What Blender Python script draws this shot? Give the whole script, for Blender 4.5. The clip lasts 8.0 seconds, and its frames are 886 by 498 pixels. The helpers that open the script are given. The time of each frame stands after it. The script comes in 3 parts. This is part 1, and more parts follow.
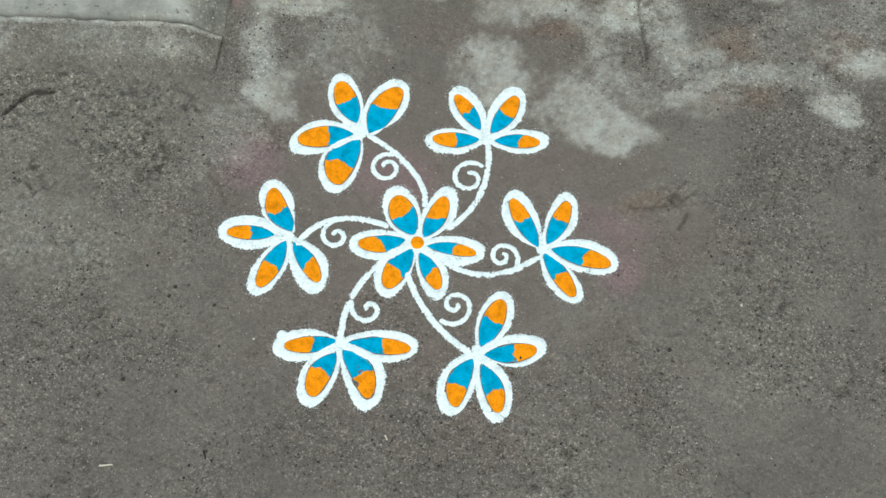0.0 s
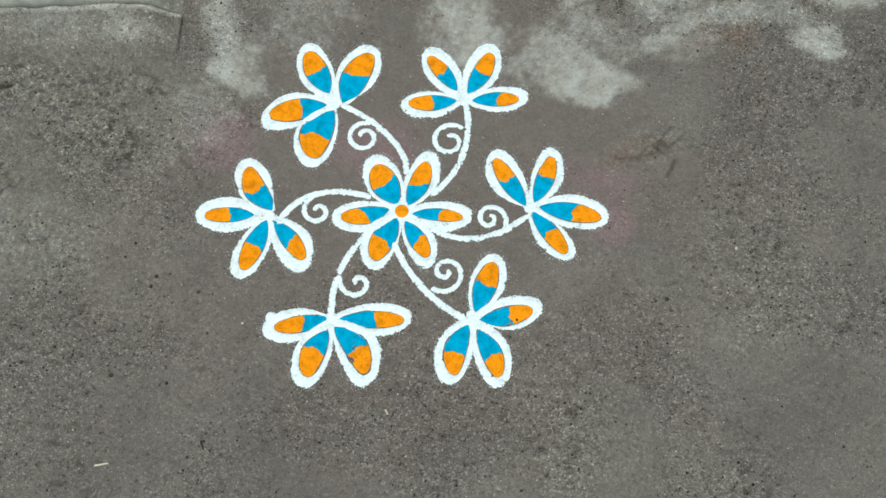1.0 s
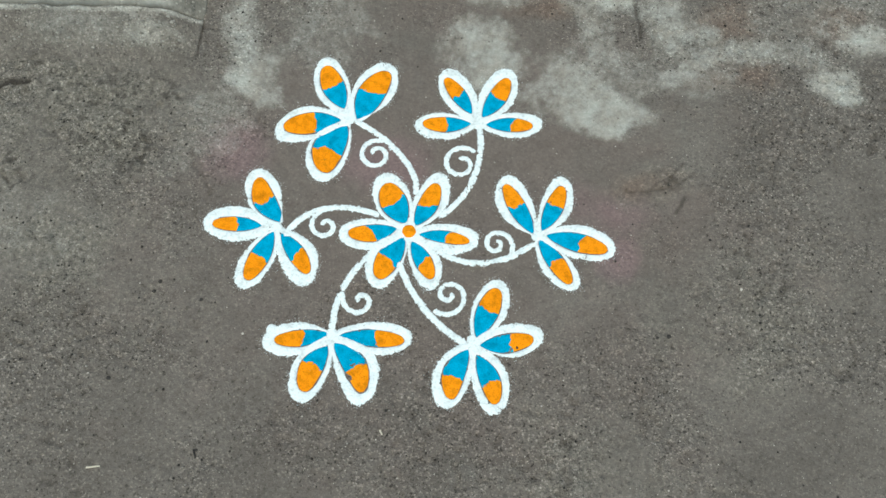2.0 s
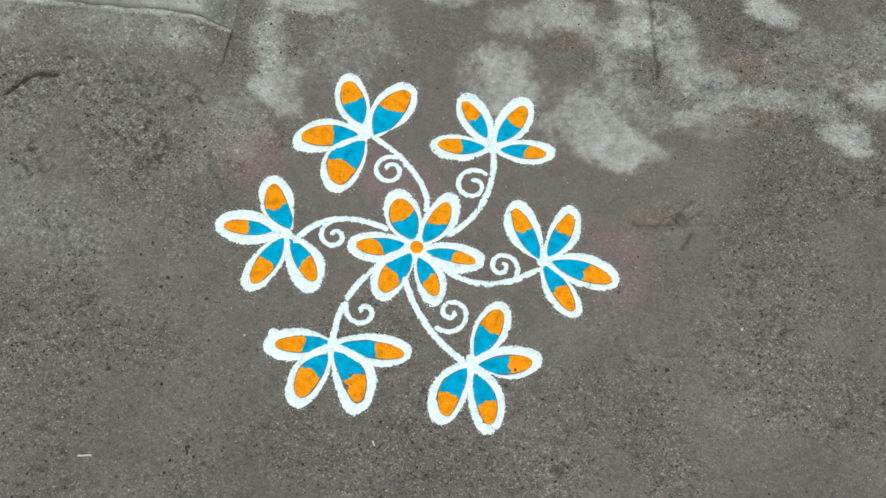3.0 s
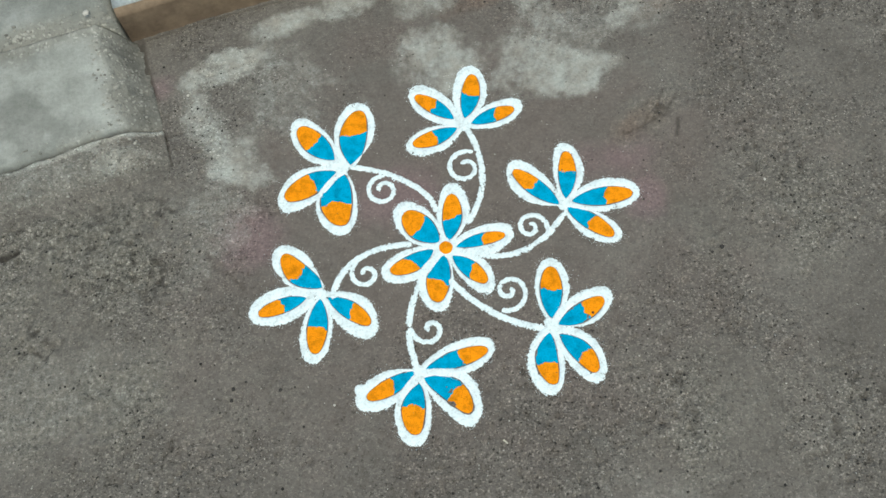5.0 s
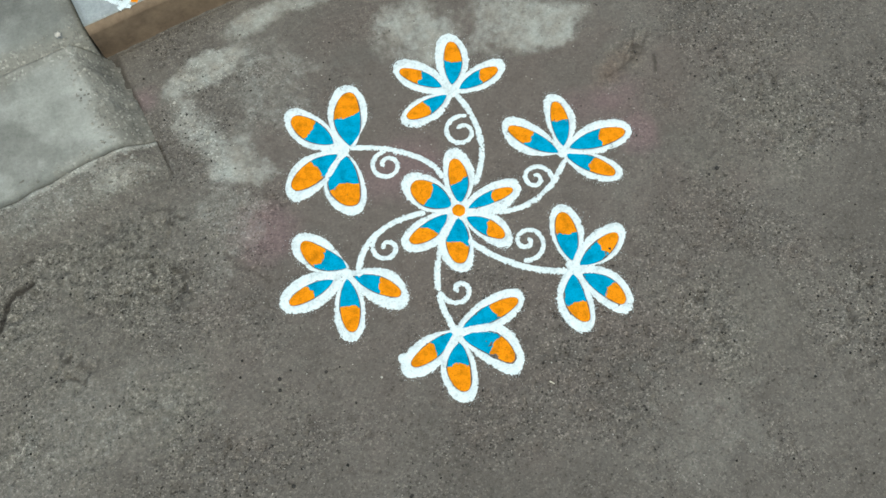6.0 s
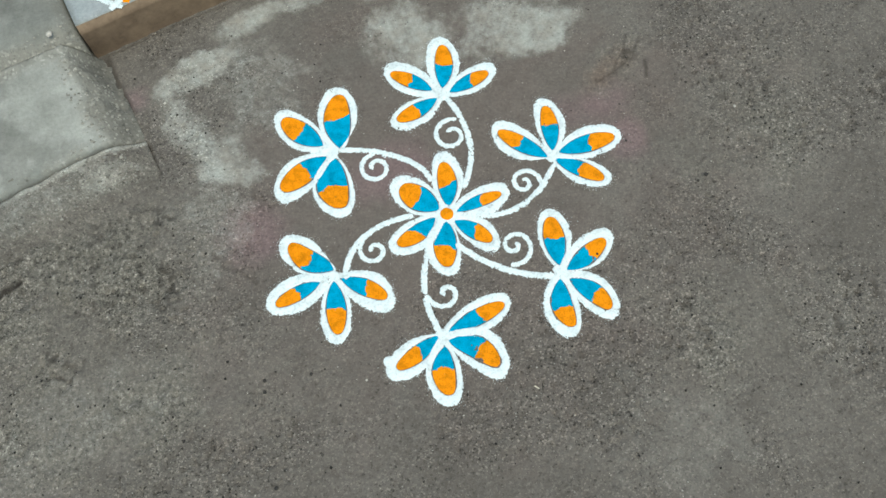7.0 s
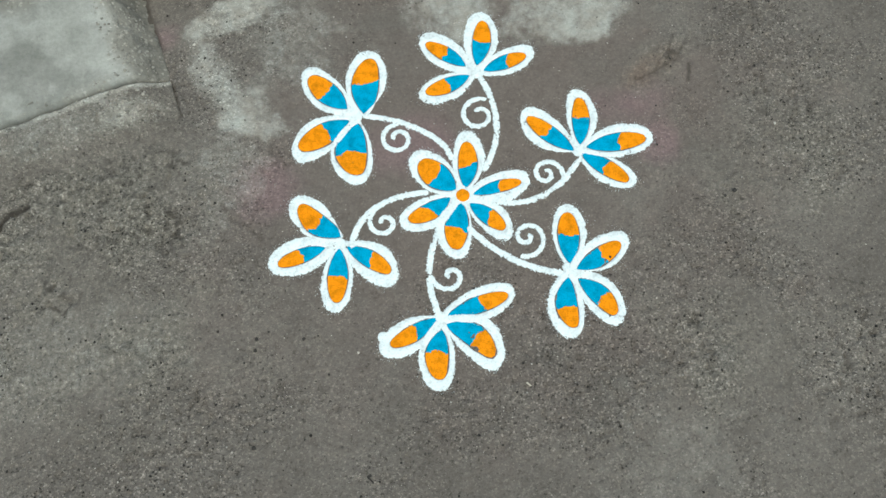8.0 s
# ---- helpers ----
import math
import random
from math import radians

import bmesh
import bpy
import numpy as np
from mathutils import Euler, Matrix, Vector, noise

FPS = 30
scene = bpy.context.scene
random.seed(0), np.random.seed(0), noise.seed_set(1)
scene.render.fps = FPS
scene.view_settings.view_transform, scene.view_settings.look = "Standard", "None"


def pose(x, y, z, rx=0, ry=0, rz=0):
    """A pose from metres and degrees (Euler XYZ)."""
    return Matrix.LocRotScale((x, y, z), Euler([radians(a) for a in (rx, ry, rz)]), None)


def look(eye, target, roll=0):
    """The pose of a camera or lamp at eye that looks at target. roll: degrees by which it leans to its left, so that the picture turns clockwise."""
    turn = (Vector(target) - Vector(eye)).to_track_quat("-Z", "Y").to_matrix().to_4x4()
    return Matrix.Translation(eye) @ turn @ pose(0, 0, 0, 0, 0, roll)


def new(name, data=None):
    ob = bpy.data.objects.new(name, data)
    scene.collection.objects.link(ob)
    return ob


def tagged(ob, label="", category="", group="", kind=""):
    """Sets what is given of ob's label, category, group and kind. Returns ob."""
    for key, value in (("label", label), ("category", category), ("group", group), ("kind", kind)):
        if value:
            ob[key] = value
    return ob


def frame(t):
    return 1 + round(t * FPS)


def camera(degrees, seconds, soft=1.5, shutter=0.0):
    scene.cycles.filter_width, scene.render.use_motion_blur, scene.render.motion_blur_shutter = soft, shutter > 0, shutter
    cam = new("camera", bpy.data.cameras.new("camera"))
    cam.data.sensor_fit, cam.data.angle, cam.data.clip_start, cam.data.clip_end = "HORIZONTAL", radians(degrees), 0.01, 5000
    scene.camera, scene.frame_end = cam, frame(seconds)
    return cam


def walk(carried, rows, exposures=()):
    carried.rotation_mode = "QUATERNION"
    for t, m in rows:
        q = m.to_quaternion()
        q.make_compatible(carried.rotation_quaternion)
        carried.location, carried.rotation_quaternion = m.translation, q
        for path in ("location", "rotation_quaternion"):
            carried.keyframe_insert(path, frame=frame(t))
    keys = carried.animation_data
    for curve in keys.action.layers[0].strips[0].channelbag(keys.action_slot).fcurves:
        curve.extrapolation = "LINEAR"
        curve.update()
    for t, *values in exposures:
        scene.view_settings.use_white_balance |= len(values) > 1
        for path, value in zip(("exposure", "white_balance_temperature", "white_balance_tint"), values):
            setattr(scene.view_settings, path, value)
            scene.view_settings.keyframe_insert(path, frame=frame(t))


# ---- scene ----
cam = camera(56.7, 8.0)
PATH = [
    (0, (0.1670, -0.5260, 1.3370), (0.0112, 0.1686, -0.4246), 3.90),
    (0.2, (0.1631, -0.5303, 1.3277), (0.0205, 0.1814, -0.4282), 3.33),
    (0.3, (0.1619, -0.5294, 1.3247), (0.0091, 0.2002, -0.4230), 1.65),
    (0.5, (0.1610, -0.5350, 1.3110), (0.0052, 0.1920, -0.4375), -1.80),
    (0.7, (0.1604, -0.5308, 1.3060), (0.0439, 0.1553, -0.4619), 0.58),
    (0.8, (0.1610, -0.5276, 1.3041), (0.0490, 0.1431, -0.4701), 1.08),
    (1, (0.1610, -0.5240, 1.2990), (0.0565, 0.1222, -0.4847), 2.50),
    (1.2, (0.1599, -0.5155, 1.3007), (0.0490, 0.1148, -0.4882), 2.43),
    (1.3, (0.1595, -0.5117, 1.3024), (0.0508, 0.1134, -0.4885), 3.04),
    (1.5, (0.1550, -0.5050, 1.3060), (0.0410, 0.1325, -0.4802), 3.40),
    (1.7, (0.1565, -0.5057, 1.3076), (0.0362, 0.1589, -0.4683), 4.34),
    (1.8, (0.1577, -0.5064, 1.3078), (0.0388, 0.1576, -0.4684), 4.75),
    (2, (0.1560, -0.5040, 1.3060), (0.0344, 0.1599, -0.4701), 5.00),
    (2.2, (0.1520, -0.5030, 1.3080), (0.0266, 0.1724, -0.4635), 5.20),
    (3.3, (0.1680, -0.5480, 1.3070), (0.0056, 0.1968, -0.4334), 8.20),
    (3.5, (0.1600, -0.5470, 1.3070), (0.0128, 0.1870, -0.4393), 8.90),
    (3.7, (0.1594, -0.5500, 1.3080), (0.0086, 0.1854, -0.4375), 8.42),
    (4, (0.1590, -0.5540, 1.3080), (0.0033, 0.1801, -0.4375), 8.00),
    (4.2, (0.1540, -0.5480, 1.3120), (-0.0027, 0.1786, -0.4366), 7.20),
    (5.3, (-0.0960, -0.5430, 1.2970), (0.0018, 0.1589, -0.4659), -9.20),
    (5.4, (-0.1155, -0.5340, 1.3103), (0.0220, 0.1518, -0.4563), -7.34),
    (5.5, (-0.1340, -0.5300, 1.3230), (0.0380, 0.1540, -0.4412), -4.80),
    (5.7, (-0.1496, -0.5496, 1.3310), (0.0045, 0.1736, -0.4192), -5.49),
    (5.8, (-0.1580, -0.5549, 1.3299), (0.0085, 0.1538, -0.4251), -4.10),
    (6, (-0.1660, -0.5680, 1.3260), (-0.0064, 0.1074, -0.4427), -4.30),
    (6.2, (-0.1657, -0.5681, 1.3294), (0.0222, 0.1085, -0.4361), -2.89),
    (6.3, (-0.1660, -0.5684, 1.3305), (0.0341, 0.1031, -0.4355), -1.85),
    (6.5, (-0.1660, -0.5700, 1.3320), (0.0192, 0.1044, -0.4346), -2.40),
    (6.7, (-0.1556, -0.5698, 1.3286), (0.0093, 0.1064, -0.4393), -3.36),
    (6.8, (-0.1508, -0.5697, 1.3273), (0.0097, 0.1085, -0.4403), -3.76),
    (7, (-0.1390, -0.5740, 1.3250), (0.0149, 0.1083, -0.4416), -4.20),
    (7.2, (-0.1303, -0.5673, 1.3238), (0.0168, 0.1118, -0.4446), -3.88),
    (7.3, (-0.1255, -0.5683, 1.3219), (0.0176, 0.1046, -0.4491), -3.27),
    (7.5, (-0.1190, -0.5600, 1.3170), (-0.0003, 0.1020, -0.4600), -2.80),
    (7.7, (-0.1120, -0.5577, 1.3115), (-0.0161, 0.1076, -0.4657), -2.63),
    (7.8, (-0.1098, -0.5556, 1.3082), (-0.0138, 0.0994, -0.4728), -1.57),
    (8, (-0.1070, -0.5490, 1.3040), (-0.0244, 0.0788, -0.4874), -1.40),
]

walk(cam, [(t, look(eye, target, roll)) for t, eye, target, roll in PATH],
     exposures=[(0.0, 0.41, 6650, -5), (4.2, 0.41, 6650, -5), (5.3, 0.36, 6650, -5), (5.8, 0.37, 6650, -5), (6.6, 0.41, 6650, -5), (8.0, 0.41, 6650, -5)])

# ---- light: bright overcast day ----
world = bpy.data.worlds.new("overcast_sky")
scene.world = world
world.use_nodes = True
wn, wl = world.node_tree.nodes, world.node_tree.links
sky = wn.new("ShaderNodeTexSky")
sky.sky_type, sky.sun_disc = "NISHITA", False
sky.sun_elevation, sky.sun_rotation = radians(70), radians(165)
sky.dust_density, sky.air_density = 3.0, 1.0
wl.new(sky.outputs[0], wn["Background"].inputs[0])
wn["Background"].inputs[1].default_value = 0.13

sun = new("sun", bpy.data.lights.new("sun", "SUN"))
sun.data.energy, sun.data.angle, sun.data.color = 1.5, radians(35), (1.0, 0.95, 0.88)
sun.matrix_world = look((0.3, -1.1, 3.2), (0, 0, 0))


# ---- noise fields shared by the relief and the stains ----
TABLE = np.random.RandomState(7).rand(256, 256)


def grain(x, y, size, seed=0):
    """Smooth random field in 0..1 with features of that size in metres."""
    x, y = np.asarray(x) / size + 17.31 * seed, np.asarray(y) / size + 7.77 * seed
    i, j = np.floor(x).astype(int), np.floor(y).astype(int)
    fx, fy = x - i, y - j
    fx, fy = fx * fx * (3 - 2 * fx), fy * fy * (3 - 2 * fy)
    a, b2 = TABLE[i % 256, j % 256], TABLE[(i + 1) % 256, j % 256]
    c, d = TABLE[i % 256, (j + 1) % 256], TABLE[(i + 1) % 256, (j + 1) % 256]
    return (a * (1 - fx) + b2 * fx) * (1 - fy) + (c * (1 - fx) + d * fx) * fy


def fbm(x, y, size, seed=0, octaves=4):
    total, weight = 0.0, 0.0
    for o in range(octaves):
        total = total + grain(x, y, size / 2**o, seed + o) * 0.5**o
        weight += 0.5**o
    return total / weight


def ease(lo, hi, v):
    v = np.clip((v - lo) / (hi - lo), 0, 1)
    return v * v * (3 - 2 * v)


def blob(x, y, cx, cy, rx, ry, turn=0.0, ragged=0.9, seed=3):
    c, s = math.cos(radians(turn)), math.sin(radians(turn))
    dx, dy = x - cx, y - cy
    r = np.hypot((dx * c + dy * s) / rx, (-dx * s + dy * c) / ry)
    r = np.asarray(r)
    full = np.zeros(r.shape)
    near = r < 1.35 + 1.25 * ragged
    xn, yn = np.broadcast_to(x, r.shape)[near], np.broadcast_to(y, r.shape)[near]
    rn = r[near] + ragged * ((fbm(xn, yn, 0.09, seed) - 0.5) * 1.7 + (fbm(xn, yn, 0.028, seed + 6, 3) - 0.5) * 0.7)
    full[near] = 1 - ease(0.25, 1.35, rn)
    return full


def swell(x, y):
    """The slow rise and fall of the trodden ground."""
    return 0.010 * (fbm(x, y, 0.55, 21, 2) - 0.5) + 0.0025 * (fbm(x, y, 0.07, 25, 2) - 0.5)


# the step frame: u runs along the riser, v away from the camera
CORNER, ANGLE = (-0.541, 0.520), 12.0
CU, SU = math.cos(radians(ANGLE)), math.sin(radians(ANGLE))


def to_uv(x, y):
    dx, dy = x - CORNER[0], y - CORNER[1]
    return dx * CU + dy * SU, -dx * SU + dy * CU


def to_xy(u, v):
    return CORNER[0] + u * CU - v * SU, CORNER[1] + u * SU + v * CU


def groove_line(x, y, pts, wobble=0.006, seed=5):
    """Distance to a wandering line through a few points."""
    x2 = x + wobble * (fbm(x, y, 0.04, seed) - 0.5) * 2
    y2 = y + wobble * (fbm(x, y, 0.04, seed + 9) - 0.5) * 2
    best = np.full(np.shape(x), 9.0)
    for (ax, ay), (bx, by) in zip(pts, pts[1:]):
        lx, ly = bx - ax, by - ay
        t = np.clip(((x2 - ax) * lx + (y2 - ay) * ly) / (lx * lx + ly * ly), 0, 1)
        best = np.minimum(best, np.hypot(x2 - ax - t * lx, y2 - ay - t * ly))
    return best


# ---- materials ----
def material(name, rough=0.9, spec=0.25):
    m = bpy.data.materials.new(name)
    m.use_nodes = True
    n = m.node_tree.nodes
    p = n["Principled BSDF"]
    p.inputs["Roughness"].default_value = rough
    p.inputs["Specular IOR Level"].default_value = spec
    return m, n, m.node_tree.links, p


def noise_node(n, l, coord, scale, detail=4.0, rough=0.6):
    t = n.new("ShaderNodeTexNoise")
    t.inputs["Scale"].default_value, t.inputs["Detail"].default_value, t.inputs["Roughness"].default_value = scale, detail, rough
    l.new(coord, t.inputs["Vector"])
    return t.outputs["Fac"]


def ramp(n, l, fac, stops):
    r = n.new("ShaderNodeValToRGB")
    e = r.color_ramp.elements
    while len(e) < len(stops):
        e.new(0.5)
    for el, (pos, col) in zip(e, stops):
        el.position, el.color = pos, (*col, 1) if len(col) == 3 else col
    l.new(fac, r.inputs[0])
    return r.outputs[0]


def grey(v):
    return (v, v, v)


def mix(n, l, a, b, fac, mode="MIX"):
    m = n.new("ShaderNodeMix")
    m.data_type, m.blend_type = "RGBA", mode
    for value, sock in ((fac, m.inputs[0]), (a, m.inputs[6]), (b, m.inputs[7])):
        if isinstance(value, bpy.types.NodeSocket):
            l.new(value, sock)
        elif isinstance(value, (int, float)):
            sock.default_value = value
        else:
            sock.default_value = (*value, 1)
    return m.outputs[2]


def times(n, l, a, b):
    m = n.new("ShaderNodeMath")
    m.operation = "MULTIPLY"
    for value, sock in ((a, m.inputs[0]), (b, m.inputs[1])):
        if isinstance(value, bpy.types.NodeSocket):
            l.new(value, sock)
        else:
            sock.default_value = value
    return m.outputs[0]


def bump(n, l, p, height, distance, strength=1.0, before=None):
    b = n.new("ShaderNodeBump")
    b.inputs["Distance"].default_value, b.inputs["Strength"].default_value = distance, strength
    l.new(height, b.inputs["Height"])
    if before is not None:
        l.new(before, b.inputs["Normal"])
    l.new(b.outputs[0], p.inputs["Normal"])
    return b.outputs[0]


def attribute(n, name):
    a = n.new("ShaderNodeAttribute")
    a.attribute_name = name
    return a.outputs["Fac"]


def speckle(n, l, coord, scale, lo, hi):
    """A random grey for each sand grain, most of them plain."""
    v = n.new("ShaderNodeTexVoronoi")
    v.inputs["Scale"].default_value = scale
    l.new(coord, v.inputs["Vector"])
    sep = n.new("ShaderNodeSeparateColor")
    l.new(v.outputs["Color"], sep.inputs[0])
    return ramp(n, l, sep.outputs[0], [(0.0, grey(lo)), (0.16, grey(0.92)), (0.8, grey(1.02)), (1.0, grey(hi))]), v.outputs["Distance"]


def coords(n):
    return n.new("ShaderNodeTexCoord").outputs["Object"]


def ground_material():
    m, n, l, p = material("trodden_concrete", 0.93, 0.15)
    c = coords(n)
    coarse, pale, lump = attribute(n, "coarse"), attribute(n, "pale"), attribute(n, "lump")
    pink, earth, dirt_shade, rust = attribute(n, "pink"), attribute(n, "earth"), attribute(n, "dirt_shade"), attribute(n, "rust")
    broad = noise_node(n, l, c, 5.0, 5, 0.6)
    fine = noise_node(n, l, c, 160.0, 5, 0.75)
    mid = noise_node(n, l, c, 38.0, 5, 0.7)
    col = ramp(n, l, broad, [(0.3, (0.107, 0.096, 0.085)), (0.5, (0.130, 0.117, 0.104)), (0.72, (0.152, 0.138, 0.123))])
    col = mix(n, l, col, (0.138, 0.115, 0.102), times(n, l, earth, 0.8))
    col = mix(n, l, col, (0.192, 0.178, 0.153), times(n, l, lump, 0.75))
    col = mix(n, l, col, (0.150, 0.104, 0.080), times(n, l, rust, 0.5))
    col = mix(n, l, col, (0.215, 0.138, 0.150), times(n, l, pink, 0.42))
    # cement stain: solid in the middle, breaking into flecks where it has worn through
    flecks = noise_node(n, l, c, 75.0, 6, 0.78)
    worn = n.new("ShaderNodeMath")
    worn.operation = "MULTIPLY_ADD"
    l.new(pale, worn.inputs[0])
    worn.inputs[1].default_value = 0.55
    l.new(times(n, l, flecks, 0.95), worn.inputs[2])
    cement = ramp(n, l, worn.outputs[0], [(0.44, grey(0.0)), (0.62, grey(0.20)), (0.77, grey(0.48)), (1.0, grey(0.82))])
    shown = n.new("ShaderNodeMath")
    shown.operation, shown.use_clamp = "MULTIPLY", True
    l.new(cement, shown.inputs[0])
    l.new(ramp(n, l, pale, [(0.02, grey(0.0)), (0.22, grey(1.0))]), shown.inputs[1])
    stain_col = ramp(n, l, noise_node(n, l, c, 22.0, 3, 0.6), [(0.35, (0.31, 0.295, 0.26)), (0.65, (0.385, 0.395, 0.365))])
    col = mix(n, l, col, stain_col, shown.outputs[0])
    col = mix(n, l, col, ramp(n, l, mid, [(0.28, grey(0.72)), (0.5, grey(1.0)), (0.75, grey(1.22))]), 0.55, "MULTIPLY")
    col = mix(n, l, col, ramp(n, l, fine, [(0.25, grey(0.68)), (0.5, grey(1.0)), (0.75, grey(1.30))]), 0.65, "MULTIPLY")
    spots, cell = speckle(n, l, c, 380.0, 0.30, 2.2)
    col = mix(n, l, col, spots, times(n, l, coarse, 0.6), "MULTIPLY")
    spots2, _ = speckle(n, l, c, 130.0, 0.3, 1.5)
    col = mix(n, l, col, spots2, times(n, l, coarse, 0.18), "MULTIPLY")
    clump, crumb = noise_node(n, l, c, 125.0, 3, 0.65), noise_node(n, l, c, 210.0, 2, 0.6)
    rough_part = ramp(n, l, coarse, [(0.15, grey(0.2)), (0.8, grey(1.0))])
    # specks and pit shade put into the colour where the clump bump dips
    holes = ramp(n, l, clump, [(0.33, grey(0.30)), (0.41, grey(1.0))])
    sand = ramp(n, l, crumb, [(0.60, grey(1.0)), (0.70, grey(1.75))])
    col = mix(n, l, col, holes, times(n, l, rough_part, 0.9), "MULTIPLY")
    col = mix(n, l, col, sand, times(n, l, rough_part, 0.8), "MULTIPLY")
    # crumbled surface: relief shading painted in, with dirt in pits, bare sand on crests
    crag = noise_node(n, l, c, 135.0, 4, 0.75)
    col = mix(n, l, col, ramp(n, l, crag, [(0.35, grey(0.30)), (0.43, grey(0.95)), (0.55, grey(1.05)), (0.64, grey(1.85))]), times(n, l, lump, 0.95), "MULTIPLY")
    col = mix(n, l, col, (0.035, 0.030, 0.026), dirt_shade)
    l.new(col, p.inputs["Base Color"])
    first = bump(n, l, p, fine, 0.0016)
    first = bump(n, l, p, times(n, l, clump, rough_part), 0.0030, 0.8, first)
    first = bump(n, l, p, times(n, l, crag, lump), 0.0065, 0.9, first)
    bump(n, l, p, times(n, l, cell, coarse), 0.0012, 0.8, first)
    return m


def concrete_material(name, dark, mid_col, light, stain=0.5):
    m, n, l, p = material(name, 0.88, 0.2)
    c = coords(n)
    broad, fine = noise_node(n, l, c, 9.0, 5, 0.6), noise_node(n, l, c, 170.0, 5, 0.75)
    blotch = noise_node(n, l, c, 28.0, 4, 0.6)
    col = ramp(n, l, broad, [(0.3, dark), (0.5, mid_col), (0.7, light)])
    col = mix(n, l, col, ramp(n, l, blotch, [(0.3, grey(0.75)), (0.55, grey(1.0)), (0.8, grey(1.15))]), stain, "MULTIPLY")
    col = mix(n, l, col, ramp(n, l, fine, [(0.25, grey(0.65)), (0.5, grey(1.0)), (0.75, grey(1.3))]), 0.6, "MULTIPLY")
    wear = attribute(n, "wear")
    spots, cell = speckle(n, l, c, 240.0, 0.6, 1.9)
    col = mix(n, l, col, (0.225, 0.215, 0.187), times(n, l, wear, 0.85))
    col = mix(n, l, col, spots, times(n, l, wear, 0.8), "MULTIPLY")
    col = mix(n, l, col, (0.045, 0.040, 0.035), attribute(n, "dirt_shade"))
    l.new(col, p.inputs["Base Color"])
    first = bump(n, l, p, fine, 0.001)
    bump(n, l, p, cell, 0.0008, 0.6, first)
    return m


def powder_material(name, col, grain_dark=0.8, size=420.0, thin=False):
    """Matt powder. Where it lies thin (point value "cover"), the ground shows between the grains."""
    m, n, l, p = material(name, 1.0, 0.05)
    c = coords(n)
    fine, soft_noise = noise_node(n, l, c, size, 3, 0.7), noise_node(n, l, c, 60.0, 4, 0.6)
    base = mix(n, l, col, ramp(n, l, fine, [(0.28, grey(grain_dark)), (0.5, grey(1.0))]), 0.8, "MULTIPLY")
    base = mix(n, l, base, ramp(n, l, soft_noise, [(0.3, grey(grain_dark)), (0.55, grey(1.0))]), 0.7, "MULTIPLY")
    l.new(base, p.inputs["Base Color"])
    bump(n, l, p, fine, 0.0014, 1.0)
    if thin:
        gaps, patches = ramp(n, l, noise_node(n, l, c, 260.0, 4, 0.75), [(0.32, grey(0.0)), (0.68, grey(1.0))]), noise_node(n, l, c, 42.0, 3, 0.6)
        bare = ramp(n, l, patches, [(0.55, grey(0.0)), (0.74, grey(0.62))])
        less, over, gain = (n.new("ShaderNodeMath") for _ in range(3))
        less.operation, over.operation = "SUBTRACT", "SUBTRACT"
        gain.operation, gain.use_clamp = "MULTIPLY_ADD", True
        l.new(attribute(n, "cover"), less.inputs[0])
        l.new(bare, less.inputs[1])
        l.new(less.outputs[0], over.inputs[0])
        l.new(gaps, over.inputs[1])
        l.new(over.outputs[0], gain.inputs[0])
        gain.inputs[1].default_value, gain.inputs[2].default_value = 7.0, 0.5
        l.new(gain.outputs[0], p.inputs["Alpha"])
    return m


def paint_material(name, a, b2, rough):
    m, n, l, p = material(name, rough, 0.3)
    c = coords(n)
    broad, fine = noise_node(n, l, c, 14.0, 5, 0.65), noise_node(n, l, c, 120.0, 4, 0.7)
    col = ramp(n, l, broad, [(0.3, a), (0.7, b2)])
    col = mix(n, l, col, ramp(n, l, fine, [(0.3, grey(0.75)), (0.6, grey(1.1))]), 0.6, "MULTIPLY")
    l.new(col, p.inputs["Base Color"])
    bump(n, l, p, fine, 0.0008, 0.5)
    return m


def plain_stone(name, col):
    m, n, l, p = material(name, 0.85, 0.25)
    info = n.new("ShaderNodeNewGeometry")
    l.new(mix(n, l, col, ramp(n, l, info.outputs["Random Per Island"], [(0.0, grey(0.55)), (1.0, grey(1.5))]), 0.9, "MULTIPLY"), p.inputs["Base Color"])
    return m


GROUND = ground_material()
SLAB = concrete_material("pale_slab_concrete", (0.215, 0.220, 0.202), (0.285, 0.290, 0.267), (0.350, 0.355, 0.331), 0.85)
BLOCK = concrete_material("stained_block_concrete", (0.145, 0.145, 0.133), (0.205, 0.209, 0.191), (0.285, 0.290, 0.271), 0.9)
PLATFORM = concrete_material("grey_platform_cement", (0.27, 0.30, 0.31), (0.31, 0.34, 0.35), (0.36, 0.38, 0.40), 0.3)
RISER = paint_material("brown_oxide_paint", (0.112, 0.078, 0.052), (0.235, 0.168, 0.112), 0.75)
WHITE = powder_material("white_rice_powder", (0.73, 0.815, 0.84), 0.72, 240.0, thin=True)
ORANGE = powder_material("orange_powder", (0.88, 0.292, 0.010), 0.50)
BLUE = powder_material("blue_powder", (0.008, 0.34, 0.575), 0.50)


